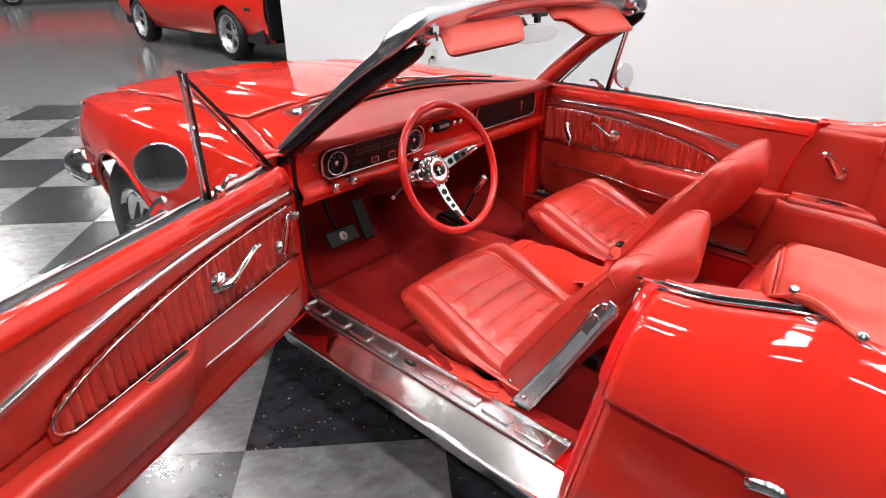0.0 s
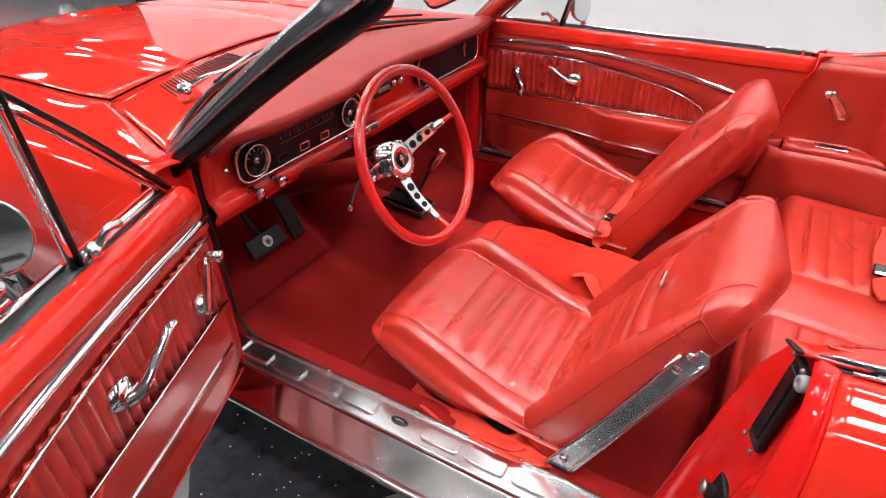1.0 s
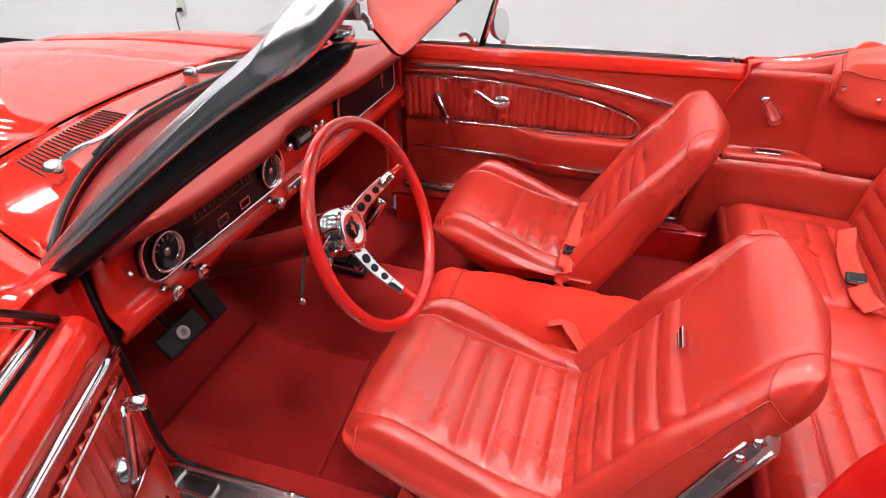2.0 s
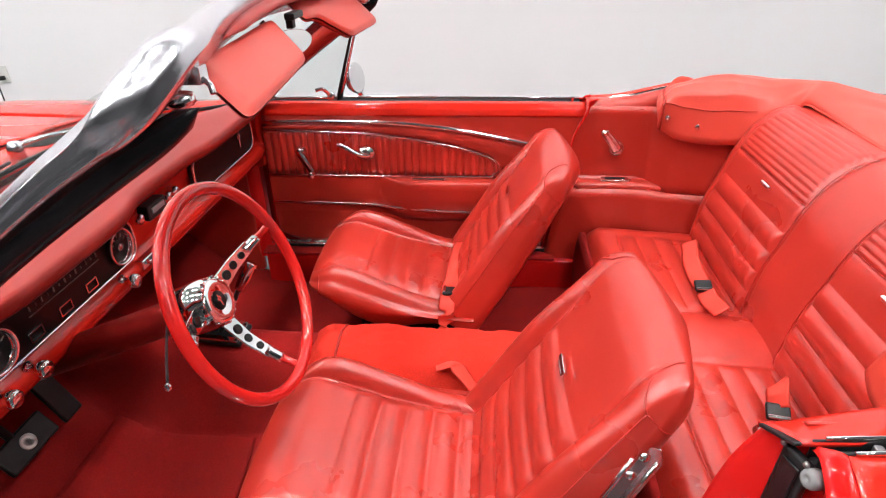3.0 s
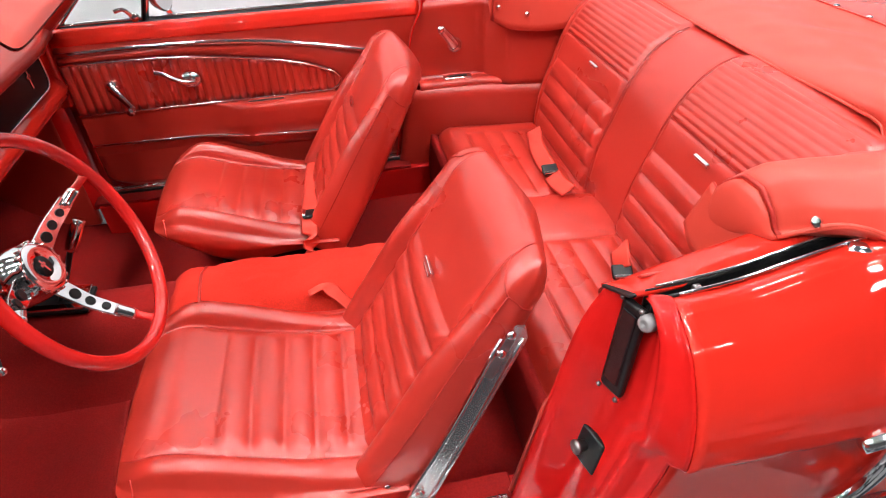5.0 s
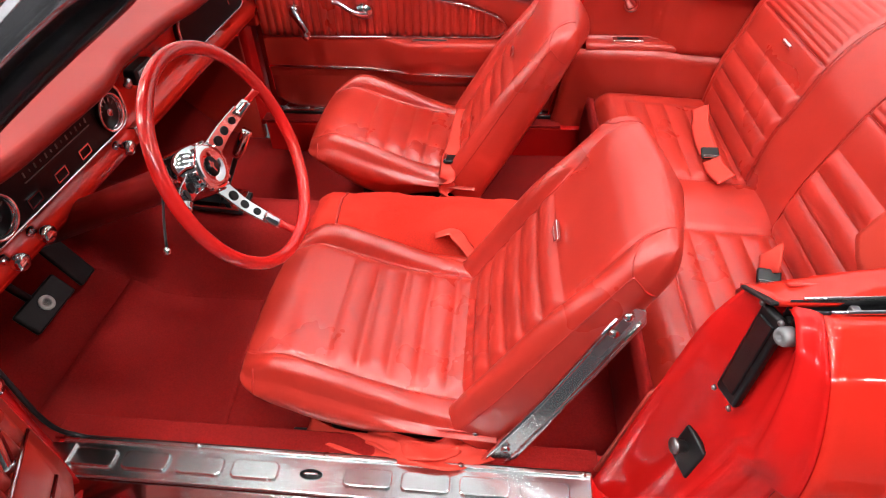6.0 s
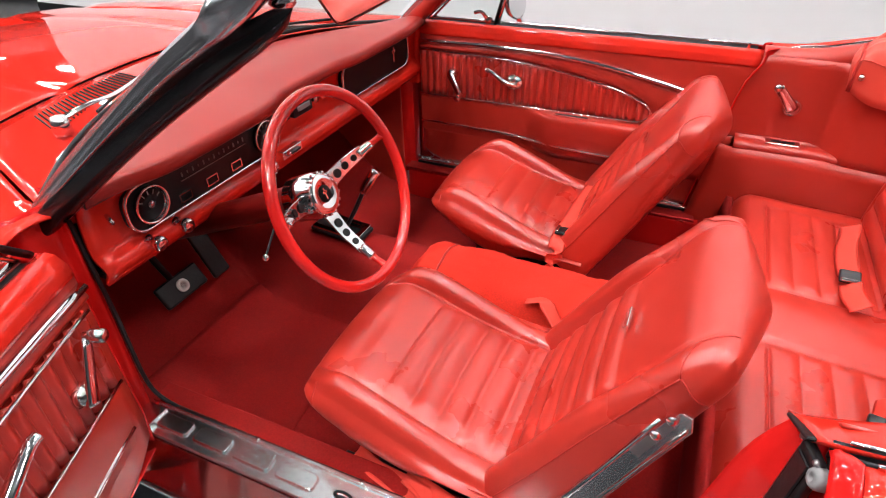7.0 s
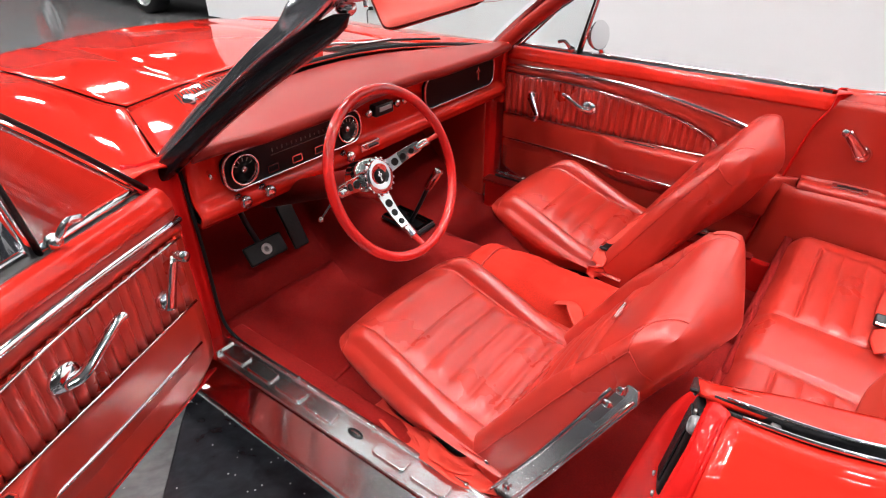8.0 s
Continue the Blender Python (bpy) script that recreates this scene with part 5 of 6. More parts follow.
    part("rail_lever", tube([(s * 0.19, -0.42, 0.262), (s * 0.200, -0.36, 0.285), (s * 0.205, -0.335, 0.300)], 0.005, 8, 3), BLACK, seat, "black seat slide lever")
    return seat


front_seat(-1, 0.0, "red fluted vinyl driver bucket seat")
front_seat(1, 0.078, "red fluted vinyl passenger bucket seat")

# rear bench
RX = -0.01
REAR_BACK = [(0, -1.378, 0.43), (0.10, -1.388, 0.53), (0.181, -1.402, 0.61), (0.266, -1.430, 0.69), (0.346, -1.457, 0.765), (0.421, -1.495, 0.83), (0.487, -1.545, 0.873), (0.545, -1.600, 0.888), (0.605, -1.66, 0.884)]


def rear_point(x, d, lift):
    """A place on the rear seat back, d along its curve from the crease, lifted off it."""
    y, z = soft(REAR_BACK, d)
    y1, z1 = soft(REAR_BACK, min(0.604, d + 0.004))
    y0, z0 = soft(REAR_BACK, max(0.0, d - 0.004))
    n = Vector((0, z1 - z0, y0 - y1)).normalized()
    return (x + RX, y + n.y * lift, z + n.z * lift)


def rear_back(u, v):
    x = (u * 2 - 1) * 0.565
    d = 0.605 * v
    c = abs(x)
    lift = 0.008 * min(ease((c - 0.090) / 0.025), 1.0)
    fade = min(ease((c - 0.100) / 0.018), ease((0.492 - c) / 0.02))
    if d < 0.28:
        lift += fade * (0.011 * flutes((d - 0.005) / 0.055, 1) - 0.002)
    elif 0.355 < d < 0.520:
        lift += fade * 0.0026 * flutes((d - 0.355) / 0.015, 1)
    lift -= 0.005 * fade * groove(d - 0.355, 0.004)
    lift -= 0.004 * (groove(c - 0.096, 0.004) + groove(c - 0.498, 0.005)) * ease((0.54 - d) / 0.03)
    lift -= 0.030 * max(0.0, (c - 0.50) / 0.065) ** 2
    lift += 0.0012 * noise.noise((x * 9, d * 12, 2.2))
    return rear_point(x, d, lift)


rs = part("rear_seat", surf(rear_back, 200, 260), VINYL, car, "red fluted vinyl rear bench seat", solid=0.02, offset=-1.0)


def rear_cushion(u, v):
    a = u * 2 - 1
    x = a * 0.575
    y = -1.062 - 0.335 * v
    z = 0.506 - 0.022 * v
    if v < 0.16:
        q = 1 - v / 0.16
        z -= 0.05 * q ** 2.2
    c = abs(x + 0.01)
    z -= 0.03 * max(0, (abs(a) - 0.85) / 0.15) ** 2
    fade = min(ease((c - 0.098) / 0.030), ease((0.49 - c) / 0.035))
    if c < 0.095:
        z += 0.014 * math.cos(c / 0.095 * math.pi / 2) ** 0.7
    z -= 0.005 * groove(c - 0.096, 0.006) * ease((v - 0.05) / 0.1)
    if v > 0.245:
        z += fade * (0.0075 * flutes((v - 0.245) * 0.335 / 0.055, 1) - 0.001)
    z -= 0.004 * fade * groove(v - 0.245, 0.012)
    y -= 0.020 * (1 - min(1.0, c / 0.12) ** 2) * max(0.0, v - 0.8) / 0.2
    z += 0.0016 * noise.noise((x * 13, y * 13, 6.2))
    return (x + RX, y, z)


part("rear_cushion", surf(rear_cushion, 180, 110), VINYL, rs, "red fluted vinyl rear cushion", solid=0.05)
for s in (-1, 1):
    part("rear_seat_front", surf(lambda u, v: (RX + s * (0.13 + 0.43 * u), -1.068 + 0.012 * math.sin(math.pi * v), 0.462 - 0.22 * v), 16, 8), CARPET_SHADED, rs, "dark red carpeted rear seat valance", solid=0.02)
    part("rear_seat_front", surf(lambda u, v: (RX + s * 0.14 * u, -1.068 + 0.012 * math.sin(math.pi * v), 0.470 - 0.23 * v), 8, 8), CARPET_SHADED, rs, "dark red carpeted rear seat valance", solid=0.012)
    part("seam", tube([rear_point(s * 0.097, 0.03 + 0.50 * k / 30, 0.004) for k in range(31)], 0.0014, 6, 1), THREAD, rs)
    part("seam", tube([rear_point(s * (0.10 + 0.395 * k / 10), 0.355, 0.006) for k in range(11)], 0.0012, 6, 1), THREAD, rs)
    part("seam", tube([rear_cushion(0.5 + (s * 0.097 - 0.01) / 1.15, 0.10 + 0.86 * k / 24) for k in range(25)], 0.0014, 6, 1), THREAD, rs)
    part("seam", tube([rear_cushion(0.5 + (s * (0.10 + 0.385 * k / 16) - 0.01) / 1.15, 0.245) for k in range(17)], 0.0014, 6, 1), THREAD, rs)
    e = part("seat_emblem", merge(box(0, 0, 0, 0.048, 0.008, 0.011), box(0, -0.002, -0.010, 0.036, 0.006, 0.007)), CHROME, rs, "small chrome bar emblem", smooth=False, bevel=0.002)
    e.matrix_basis = Matrix.Translation(rear_point(s * 0.262, 0.332, 0.013)) @ pose(0, 0, 0, -21, 0, 0)

# rear side trim with shelf, ash tray and crank
for s in (-1, 1):
    def trim(u, v):
        x, y = lerp([(0, 0.640 if s < 0 else 0.651, -1.088 + QSHIFT[s] * 0.66), (0.08, 0.655, -1.095 + QSHIFT[s] * 0.66), (0.25, 0.655, -1.12), (0.5, 0.655, -1.22), (0.58, 0.648, -1.25), (0.66, 0.618, -1.275), (0.75, 0.585, -1.31), (1, 0.545, -1.52)], u)
        z = 0.845 - 0.255 * v - (0.030 * max(0.0, 1 - u / 0.35) * (1 - v) if s < 0 else 0.0)
        slope = soft([(0.32, -0.968), (0.54, -1.008), (0.67, -1.032), (0.77, -1.055), (0.83, -1.086)], z)[0] + 1.088
        return (x, y + slope * max(0.0, 1 - u / 0.3) ** 2, z)
    qt = part("quarter_trim", S(s, surf(trim, 40, 10)), TRIM, car, "red vinyl rear side panel", solid=0.006)

    def low(u, v):
        x, y = lerp([(0, 0.628, -1.03), (0.06, 0.612, -1.045), (0.55, 0.604, -1.25), (0.75, 0.58, -1.32), (1, 0.545, -1.52)], u)
        z = 0.592 - 0.36 * v
        slope = soft([(0.32, -0.968), (0.54, -1.008), (0.67, -1.032), (0.77, -1.055), (0.83, -1.086)], z)[0] + 1.03 + QSHIFT[s] * 0.45
        return (x - 0.01 * v, y + slope * max(0.0, 1 - u / 0.3) ** 2, z)
    part("lower_trim", S(s, surf(low, 30, 10)), TRIM, qt, "red vinyl lower side panel", solid=0.006)
    def ledge(u, v):
        x, z = soft([(0, 0.616, 0.586), (0.14, 0.610, 0.595), (0.28, 0.614, 0.603), (0.5, 0.625, 0.606), (0.8, 0.645, 0.607), (1, 0.657, 0.620)], v)
        return (x - 0.014 * ease((u - 0.70) / 0.30), -1.064 + QSHIFT[s] * 0.6 - (0.246 + QSHIFT[s] * 0.6) * u, z)
    part("shelf", S(s, surf(ledge, 14, 16)), TRIM, qt, "red moulded shelf", solid=0.006)
    part("trim_seam", S(s, tube([(0.602, -1.25, 0.592), (0.579, -1.32, 0.588), (0.548, -1.50, 0.585)], 0.0028, 6, 4)), THREAD, qt)
    part("ash_tray", S(s, merge(box(0.632, -1.155, 0.6130, 0.034, 0.090, 0.010))), CHROME, qt, "chrome ash tray lid", smooth=False, bevel=0.003)
    part("ash_slot", S(s, box(0.632, -1.155, 0.6184, 0.012, 0.062, 0.0015)), BLACK, qt, smooth=False)
    def pad(u, v):
        y = -1.088 + QSHIFT[s] * 0.75 - (0.225 + QSHIFT[s] * 0.75) * u
        x, dz = soft([(0, 0.654, -0.060), (0.35, 0.649, -0.032), (0.6, 0.657, -0.008), (0.8, 0.671, 0.004), (1, 0.690, 0.005)], v)
        return (x, y, quarter_top(y) + dz)
    if s > 0:
        part("garnish", surf(pad, 24, 18), TRIM, qt, "rounded red top moulding", solid=0.004)
    else:
        part("garnish", S(s, surf(lambda u, v: (0.655 - 0.012 * math.sin(math.pi * v), -1.110 - 0.20 * u, quarter_top(-1.10 - 0.22 * u) - 0.004 - 0.030 * v), 16, 8)), TRIM, qt, solid=0.004)
    part("crank_boss", S(s, lathe([(0.026, 0), (0.024, 0.008), (0.016, 0.02), (0, 0.022)], at(0.653, -1.152, 0.712, 0, -90, 0), 20)), CHROME, qt)
    part("window_crank", S(s, tube([(0.632, -1.152, 0.712), (0.622, -1.130, 0.742), (0.617, -1.102, 0.774)], lambda t: 0.018 - 0.005 * t, 10, 5, flat=0.55, up=(1, 0, 0))), CHROME, qt, "chrome rear window crank")
    part("crank_knob", S(s, lathe([(0.007, 0), (0.010, 0.006), (0.010, 0.024), (0, 0.027)], at(0.617, -1.100, 0.776, 0, -90, 0), 14)), CHROME, qt)


# folded-top boot cover, a half at a time
BOOT_IN = [(0.0, 0.562, -1.247, 0.800), (0.12, 0.548, -1.32, 0.770), (0.28, 0.520, -1.48, 0.775), (0.38, 0.500, -1.560, 0.850), (0.46, 0.470, -1.588, 0.900), (0.53, 0.40, -1.596, 0.902), (0.6, 0.33, -1.600, 0.900), (0.7, 0.24, -1.600, 0.897), (0.8, 0.15, -1.600, 0.896), (1.0, 0.0, -1.600, 0.896)]
BOOT_OUT = [(0.0, 0.668, -1.272, 0.906), (0.05, 0.696, -1.315, 0.937), (0.09, 0.712, -1.350, 0.935), (0.13, 0.731, -1.385, 0.921), (0.19, 0.738, -1.445, 0.905), (0.28, 0.738, -1.55, 0.906), (0.38, 0.715, -1.70, 0.892), (0.5, 0.62, -1.87, 0.882), (0.62, 0.46, -1.955, 0.888), (0.8, 0.22, -1.975, 0.896), (1.0, 0.0, -1.98, 0.898)]


def boot(u, v):
    i, o = soft(BOOT_IN, u), soft(BOOT_OUT, u)
    p = Vector(i).lerp(Vector(o), v)
    side_k = max(0.0, 1 - u / 0.45)
    z_in, z_out = i[2], o[2]
    # the arms rise steeply from the hanging flap, then roll over to the rail
    crown = lerp([(0, 0.93), (0.15, 0.938), (0.3, 0.952), (0.42, 0.965), (0.55, 0.940), (0.75, 0.920), (1, 0.915)], u)[0]
    if side_k > 0:
        prof = lerp([(0, z_in), (0.05, z_in + 0.045), (0.11, z_in + 0.09), (0.22, crown - 0.025), (0.38, crown - 0.004), (0.60, crown), (0.80, crown - 0.012), (0.92, crown - 0.03), (1, z_out - 0.015)], v)[0]
        plain = z_in + (z_out - z_in) * v + (crown - 0.905) * math.sin(math.pi * v ** 0.7) * 1.0
        z = plain + (prof - plain) * min(1, side_k * 2)
        xk = lerp([(0, 0), (0.11, -0.008), (0.22, -0.012), (0.5, 0.0), (1, 0)], v)[0] * min(1, side_k * 2)
    else:
        z = z_in + (z_out - z_in) * v + (crown - 0.905) * math.sin(math.pi * min(1, v) ** 0.6)
        xk = 0
    # rounded front end
    e = max(0.0, 1 - u / 0.05)
    z -= 0.025 * e * e * math.sin(math.pi * v) 
    wr = 0.010 * noise.noise((p.x * 2.5 - p.y * 3, p.y * 9 + p.x * 8, 7.7)) * math.sin(math.pi * min(1.0, 1.15 * v)) * ease((u - 0.02) / 0.1)
    wr += 0.007 * noise.noise((p.x * 7, p.y * 9, 1.3)) * math.sin(math.pi * v) + 0.003 * noise.noise((p.x * 18, p.y * 14, 4.1)) * math.sin(math.pi * v) + 0.003 * math.sin(p.x * 30 + p.y * 22) * math.sin(math.pi * v) * (0.4 + 0.6 * side_k)
    return (p.x + xk, p.y, z + wr)


def boot_arm(s, w, v):
    """A half of the cover as it lies on each side: the driver's arm is folded a little higher."""
    x, y, z = boot(w, v)
    lift = 0.030 * ease(1 - w / 0.40) if s < 0 else -0.020 * max(0.0, 1 - w / 0.44)
    return (x, y, z + lift * math.sin(math.pi * min(1.0, v * 1.1)))


def boot_full(u, v):
    if u <= 0.5:
        return boot_arm(1, u * 2, v)
    x, y, z = boot_arm(-1, (1 - u) * 2, v)
    return (-x, y, z)


bt = part("boot_cover", surf(boot_full, 150, 40), BOOTM, car, "soft red vinyl boot cover over the folded top", solid=0.004)
for s in (-1, 1):
    # front end cap and hanging snap band
    def endcap(u, v):
        p = Vector(boot_arm(s, 0.0, u))
        q = Vector(boot_arm(s, 0.0, 0.0)).lerp(Vector(boot_arm(s, 0.0, 1.0)), u)
        return tuple(p.lerp(q, v) + Vector((0, 0.012 * math.sin(math.pi * v) * math.sin(math.pi * u), 0)))

    def flap(u, v):
        a = Vector((0.556, -1.252, 0.905)).lerp(Vector((0.648, -1.262, 0.872)), u)
        b = Vector((0.540, -1.244, 0.832)).lerp(Vector((0.612, -1.248, 0.812)), u) - Vector((0, 0, 0.012 * math.sin(math.pi * u)))
        return tuple(a.lerp(b, v) + Vector((0, 0.006 * v + 0.006 * math.sin(math.pi * u), 0)))
    if s < 0:
        part("end_flap", S(s, surf(flap, 14, 8)), BOOTM, bt, "snap flap of the boot end", solid=0.004)
        part("piping", S(s, tube([flap(0, k / 8) for k in range(9)] + [flap(k / 12, 1) for k in range(1, 13)], 0.0022, 6, 1)), THREAD, bt)
        part("piping", S(s, tube([flap(k / 8, 0) for k in range(9)], 0.0022, 6, 1)), THREAD, bt)
        part("outer_hem", S(s, tube([boot_arm(s, 0.45 * k / 40, 0.995) for k in range(41)], 0.0030, 8, 1)), BOOTM, bt, "rolled outer hem")
        for x, y, z in ((0.618, -1.240, 0.834), (0.684, -1.300, 0.920), (0.733, -1.395, 0.909)):
            part("snap", S(s, lathe([(0.008, 0), (0.007, 0.003), (0, 0.005)], at(x, y, z, -75 if y > -1.25 else 0, 40 if y < -1.25 else 0, 0), 12)), CHROME, bt, "small chrome snap")
    part("front_hem", S(s, tube([boot(0.36 + 0.64 * k / 24, 0.0) for k in range(25)], 0.0025, 8, 1)), BOOTM, bt, "rolled front hem")
    part("boot_end", S(s, surf(endcap, 20, 8)), BOOTM, bt, "stitched boot end", solid=0.004)
    part("piping", S(s, tube([boot_arm(s, 0.004, k / 24) for k in range(25)], 0.0032, 6, 1)), THREAD, bt)
    band = [boot_arm(s, k / 40 * 0.62, 0.13) for k in range(0, 20)]
    part("seam", S(s, tube([(x - 0.002, y, z) for x, y, z in band], 0.0016, 6, 2)), BOOTM, bt)
    for k in (0.03, 0.15, 0.30):
        x, y, z = boot_arm(s, k, 0.05)
        part("snap", S(s, lathe([(0.008, 0), (0.007, 0.003), (0, 0.005)], at(x - 0.003, y, z + 0.004, 0, -80, 0), 12)), CHROME, bt, "small chrome snap")
for k in range(11):
    x = -0.50 + 0.10 * k
    u = lerp([(0.0, 1.0), (0.22, 0.8), (0.46, 0.62), (0.62, 0.5)], abs(x))[0]
    p = boot(u, 0.975)
    part("snap", lathe([(0.008, 0), (0.007, 0.003), (0, 0.005)], at(x, p[1], p[2] + 0.003), 12), CHROME, bt, "small chrome snap")
edge = []
for k in range(41):
    uu = 0.24 + 0.52 * k / 40
    p = boot_full(uu, 0.965)
    edge.append((p[0], p[1], p[2] + 0.002))
part("hem", tube(edge, 0.0022, 6, 1), BOOTM, bt)


# ---- seat belts and mats ----
def strap(pts, width, up=(0, 0, 1), n=6):
    """A flat woven strap along pts, its width across."""
    return tube(pts, width / 2, 8, n, flat=0.06, up=up)


def seat_belt(pts, buckle, turn, label, up=(0, 0, 1), tail=None):
    t = thing("seat_belt", label, "seat belt", "lap belts")
    part("strap", strap(pts, 0.046, up), WEB, t, "red woven webbing")
    if tail:
        part("strap", strap(tail, 0.046, up), WEB, t, "red woven webbing")
    if buckle:
        b = part("buckle", moved(box(0, 0, 0, 0.044, 0.034, 0.010), at(*buckle, *turn)), BLACK, t, "glossy black buckle", smooth=False, bevel=0.005)
        part("buckle_flap", moved(box(0, 0.012, 0.006, 0.038, 0.008, 0.004), at(*buckle, *turn)), CHROME, t, smooth=False, bevel=0.003)
    return t


seat_belt([(0.52, -0.668, 0.432), (0.40, -0.660, 0.436), (0.28, -0.655, 0.440), (0.215, -0.652, 0.450), (0.172, -0.650, 0.446), (0.146, -0.648, 0.424), (0.136, -0.646, 0.380), (0.115, -0.644, 0.330)], (0.196, -0.651, 0.455), (0, 8, 0), "red webbing lap belt lying across the passenger seat", up=(0.3, 0, 1))
seat_belt([(-0.128, -0.735, 0.395), (-0.104, -0.705, 0.420), (-0.084, -0.680, 0.432), (-0.090, -0.640, 0.424)], None, (0, 0, 0), "short red webbing belt end beside the driver seat", up=(0.35, 0, 1))
seat_belt([(0.345, -1.318, 0.545), (0.318, -1.316, 0.536), (0.285, -1.310, 0.524), (0.225, -1.306, 0.518), (0.170, -1.306, 0.516)], (0.155, -1.306, 0.519), (-28, 0, 90), "red webbing rear belt with a dark buckle", up=(0.1, 0.5, 0.8), tail=[(0.140, -1.308, 0.512), (0.095, -1.306, 0.514), (0.040, -1.316, 0.520)])
seat_belt([(-0.225, -1.335, 0.520), (-0.245, -1.318, 0.552), (-0.268, -1.308, 0.552), (-0.292, -1.304, 0.534)], (-0.300, -1.302, 0.530), (-30, 0, 80), "red webbing rear belt with a dark buckle", up=(0.1, 0.7, 0.7))
bl = thing("seat_belt", "rumpled red belt webbing lying between driver seat and sill", "seat belt", "lap belts")
for k, line in enumerate(([(-0.56, -0.44, 0.330), (-0.590, -0.50, 0.345), (-0.606, -0.58, 0.350), (-0.622, -0.66, 0.360), (-0.626, -0.715, 0.364), (-0.606, -0.765, 0.356), (-0.590, -0.800, 0.350)], [(-0.575, -0.56, 0.345), (-0.604, -0.62, 0.358), (-0.616, -0.68, 0.368), (-0.598, -0.72, 0.362), (-0.580, -0.74, 0.352)])):
    rib = smooth_path(line, 8)
    part("strap", surf(lambda u, v: tuple(rib[int(round(u * (len(rib) - 1)))] + Vector(((v - 0.5) * 0.044, (v - 0.5) * 0.010 * math.sin(9 * u), 0.006 * math.sin(14 * u + 3 * v + k) * math.sin(math.pi * u) + 0.003 * math.cos(5 * v)))), len(rib) - 1, 6), WEB, bl, "red woven webbing", solid=0.0022)
mt = thing("floor_mat", "red carpet mat in the driver footwell, shade-darkened", "floor mat")
part("mat", surf(lambda u, v: (-0.605 + 0.495 * u, 0.16 - 0.40 * v + 0.05 * u * v, floor_z(0.16 - 0.40 * v) + 0.007 + 0.002 * noise.noise((u * 6, v * 6, 0))), 30, 30), CARPET_SHADED, mt, "red pile carpet, shade-darkened", solid=0.002)

# ---- wall outlet ----
ol = thing("wall_outlet", "white wall outlet with a dark plug and cord", "outlet", at=(WALL_X, 2.77, 0.45))
part("plate", box(-0.004, 0, 0, 0.008, 0.075, 0.12), WHITE_MARK, ol, smooth=False, bevel=0.003)
part("plug", box(-0.025, 0.005, -0.022, 0.035, 0.03, 0.03), BLACK, ol, smooth=False, bevel=0.006)
part("cord", tube([(-0.04, 0.005, -0.025), (-0.06, 0.02, -0.05), (-0.045, 0.035, -0.16), (-0.03, 0.045, -0.44)], 0.005, 8, 5), BLACK, ol)

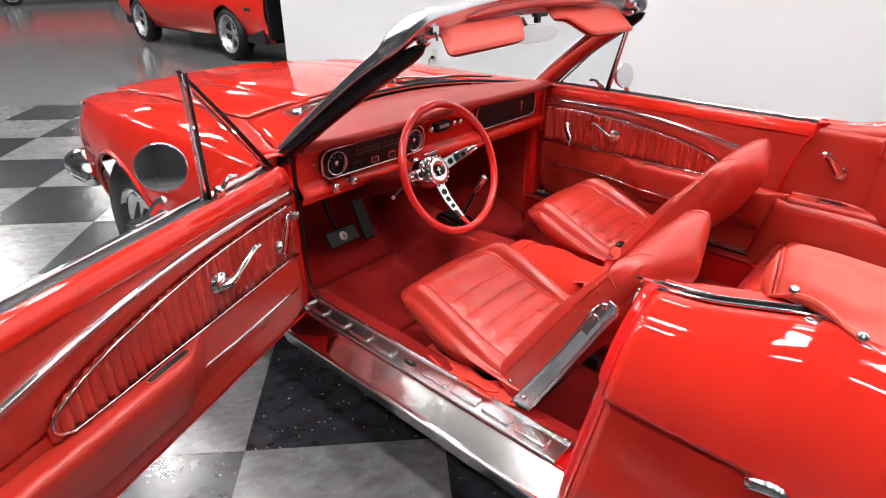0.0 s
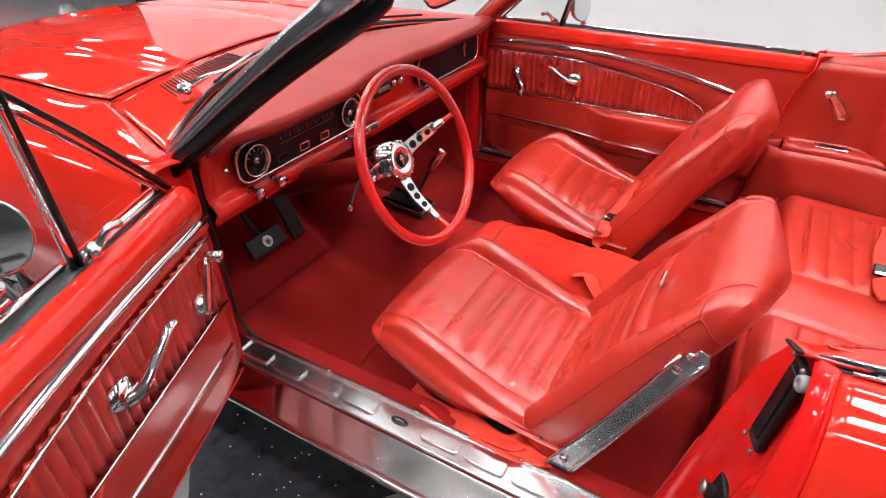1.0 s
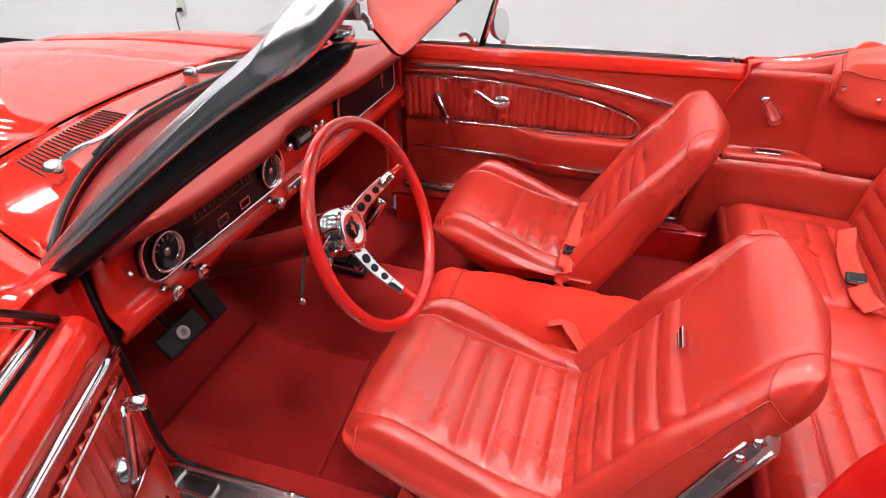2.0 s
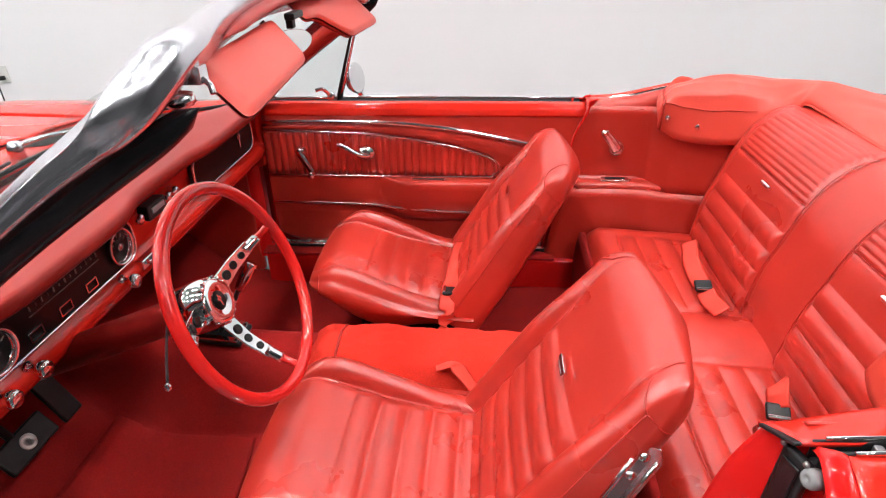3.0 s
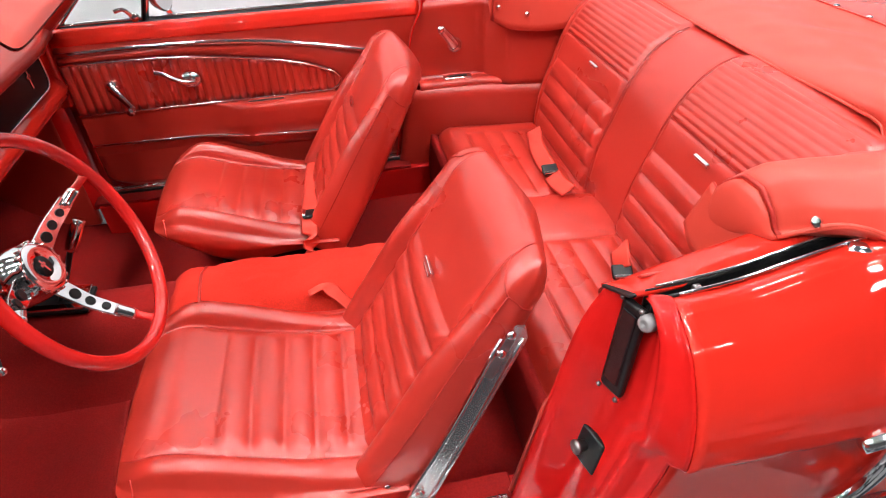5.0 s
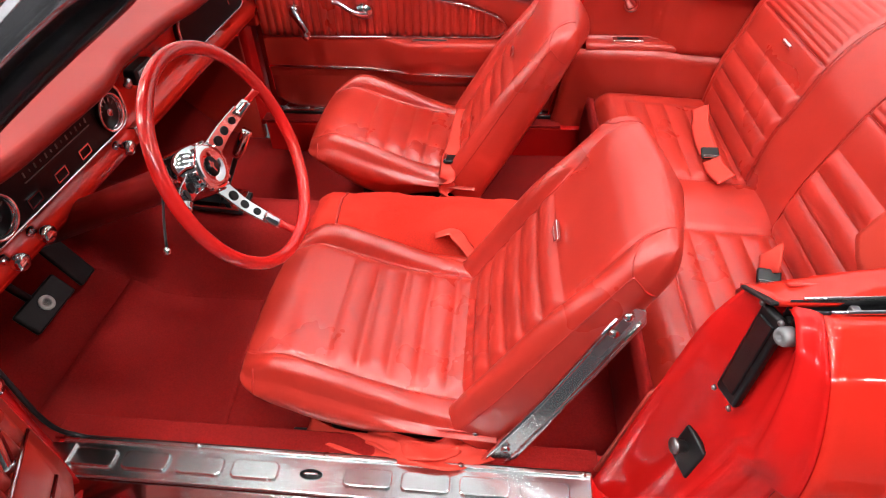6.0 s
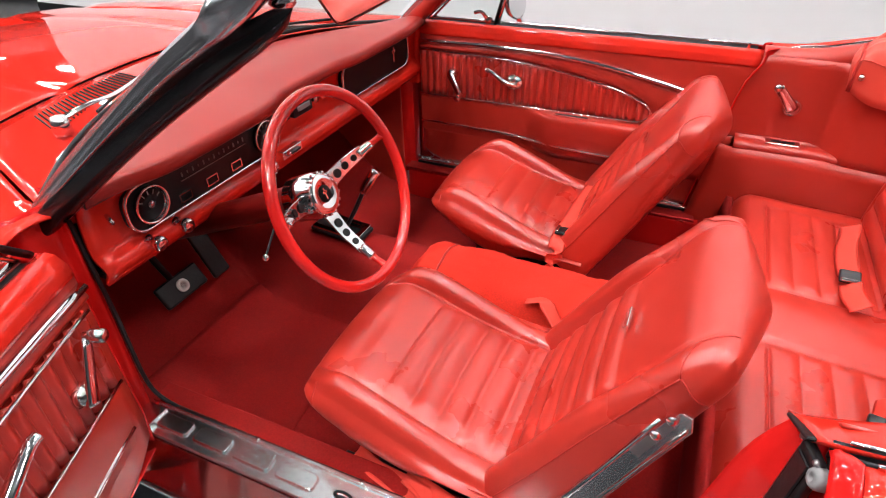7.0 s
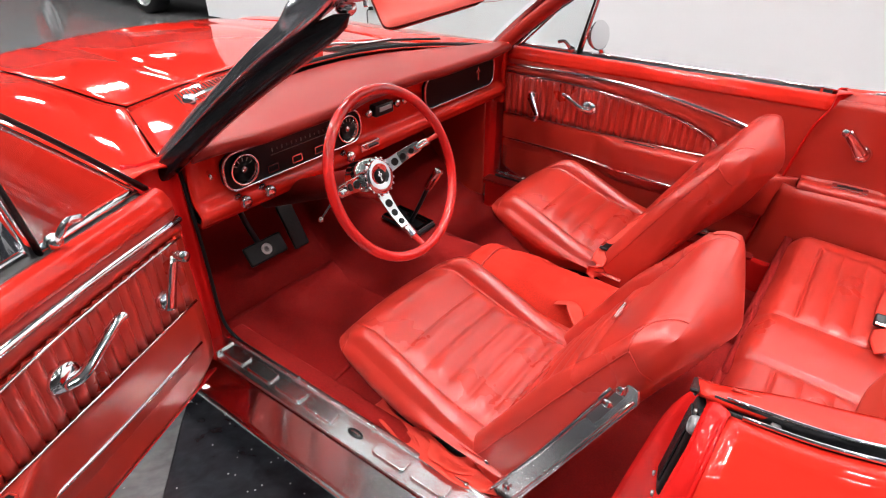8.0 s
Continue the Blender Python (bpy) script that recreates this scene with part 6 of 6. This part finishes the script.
# ---- red coupe in the hall beyond ----
def coupe_car(name, m, label):
    c = thing(name, label, "car")
    c.matrix_basis = m

    def flank(u, v):
        y = -2.35 + 4.75 * u
        x = 0.02 + 0.10 * (2 * abs(u - 0.5)) ** 4 + soft([(0, 0.10), (0.25, 0.02), (0.5, 0.0), (0.75, 0.06), (1, 0.14)], v)[0]
        z = soft([(0, 0.98), (0.25, 0.85), (0.5, 0.62), (0.75, 0.42), (1, 0.27)], v)[0] + 0.06 * math.sin(u * 6.0) * (1 - v)
        return (x, y, z)

    def cut(p):
        return math.hypot(p[1] - 1.46, p[2] - 0.34) < 0.385 or math.hypot(p[1] + 1.46, p[2] - 0.34) < 0.385
    part("flank", surf(flank, 230, 60, skip=cut), PAINT, c, "glossy red flank", solid=0.01)
    part("flank", surf(lambda u, v: (1.9 - flank(u, v)[0], flank(u, v)[1], flank(u, v)[2]), 60, 16), PAINT, c, "glossy red flank", solid=0.01)
    part("deck", surf(lambda u, v: (0.12 + 1.66 * u, -2.3 + 4.65 * v, 0.98 + 0.06 * math.sin(v * 6.0) + 0.05 * math.sin(math.pi * u)), 16, 40), PAINT, c, solid=0.01)
    part("cabin", surf(lambda u, v: (0.95 + (0.78 - 0.22 * v) * math.cos(2 * math.pi * u), -0.35 + (1.35 - 0.55 * v) * math.sin(2 * math.pi * u), 0.98 + 0.38 * v), 40, 6, close_u=True), BLACK, c, "dark glass cabin")
    part("roof", surf(lambda u, v: (0.95 + 0.57 * v * math.cos(2 * math.pi * u), -0.35 + 0.81 * v * math.sin(2 * math.pi * u), 1.40 - 0.04 * v * v), 40, 8), PAINT, c)
    part("underbody", box(0.95, 0, 0.36, 1.6, 4.5, 0.2), DARK, c, smooth=False)
    part("end_panel", box(0.95, -2.36, 0.62, 1.6, 0.05, 0.6), BLACK, c, "dark tail panel", smooth=False, bevel=0.02)
    part("end_panel", box(0.95, 2.41, 0.66, 1.6, 0.05, 0.5), CHROME, c, "chrome bumper", smooth=False, bevel=0.02)
    part("marker_lamp", box(0.075, -2.02, 0.70, 0.02, 0.14, 0.04), DARK, c, smooth=False, bevel=0.006)
    for y in (-1.46, 1.46):
        mw = at(0.165, y, 0.345, 0, -90, 0)
        t = part("wheel", lathe([(0.245, 0.10), (0.32, 0.115), (0.345, 0.07), (0.345, -0.10), (0.25, -0.12)], mw, 40, False), RUBBER, c, "black tyre")
        part("rim", lathe([(0.262, 0.095), (0.255, 0.112), (0.240, 0.095), (0.232, 0.07)], mw, 40, False), ALLOY, t, "polished alloy rim")
        part("rim_barrel", lathe([(0.232, 0.07), (0.215, 0.0), (0.18, -0.02)], mw, 40, False), STEEL, t)
        part("rim_dark", lathe([(0.19, -0.004), (0.0, -0.003)], mw, 40), BLACK, t)
        part("rim_cap", lathe([(0.05, 0.0), (0.048, 0.035), (0.0, 0.04)], mw, 20), ALLOY, t)
        for k in range(5):
            part("rim_spoke", moved(box(0.115, 0, 0.018, 0.18, 0.05, 0.02), mw @ pose(0, 0, 0, 0, 0, 72 * k + 10)), ALLOY, t, smooth=False, bevel=0.006)
    return c


coupe_car("coupe_car", at(2.80, 8.2, 0), "red muscle coupe with polished rims on the grey floor")
coupe_car("coupe_car", at(5.2, 20.6, 0, 0, 0, 80), "red coupe parked far across the showroom")

# ---- floor tiles ----
def tile_mesh(mat):
    me = bpy.data.meshes.new("tile")
    h = TILE / 2 - 0.0008
    bm = bmesh.new()
    bmesh.ops.create_cube(bm, size=1)
    bmesh.ops.scale(bm, vec=(2 * h, 2 * h, 0.006), verts=bm.verts)
    bmesh.ops.translate(bm, vec=(0, 0, -0.003), verts=bm.verts)
    bm.to_mesh(me)
    bm.free()
    me.materials.append(mat)
    return me


meshes = [tile_mesh(TILE_D), tile_mesh(TILE_L)]
T0 = at(-0.996, -0.082, 0, 0, 0, TILE_TURN)
for i in range(-10, 7):
    for j in range(-6, 8):
        ob = new("tile", meshes[(i + j) % 2])
        ob.parent = floor
        ob.matrix_basis = T0 @ at((i + 0.5) * TILE, (j + 0.5) * TILE, 0.0)
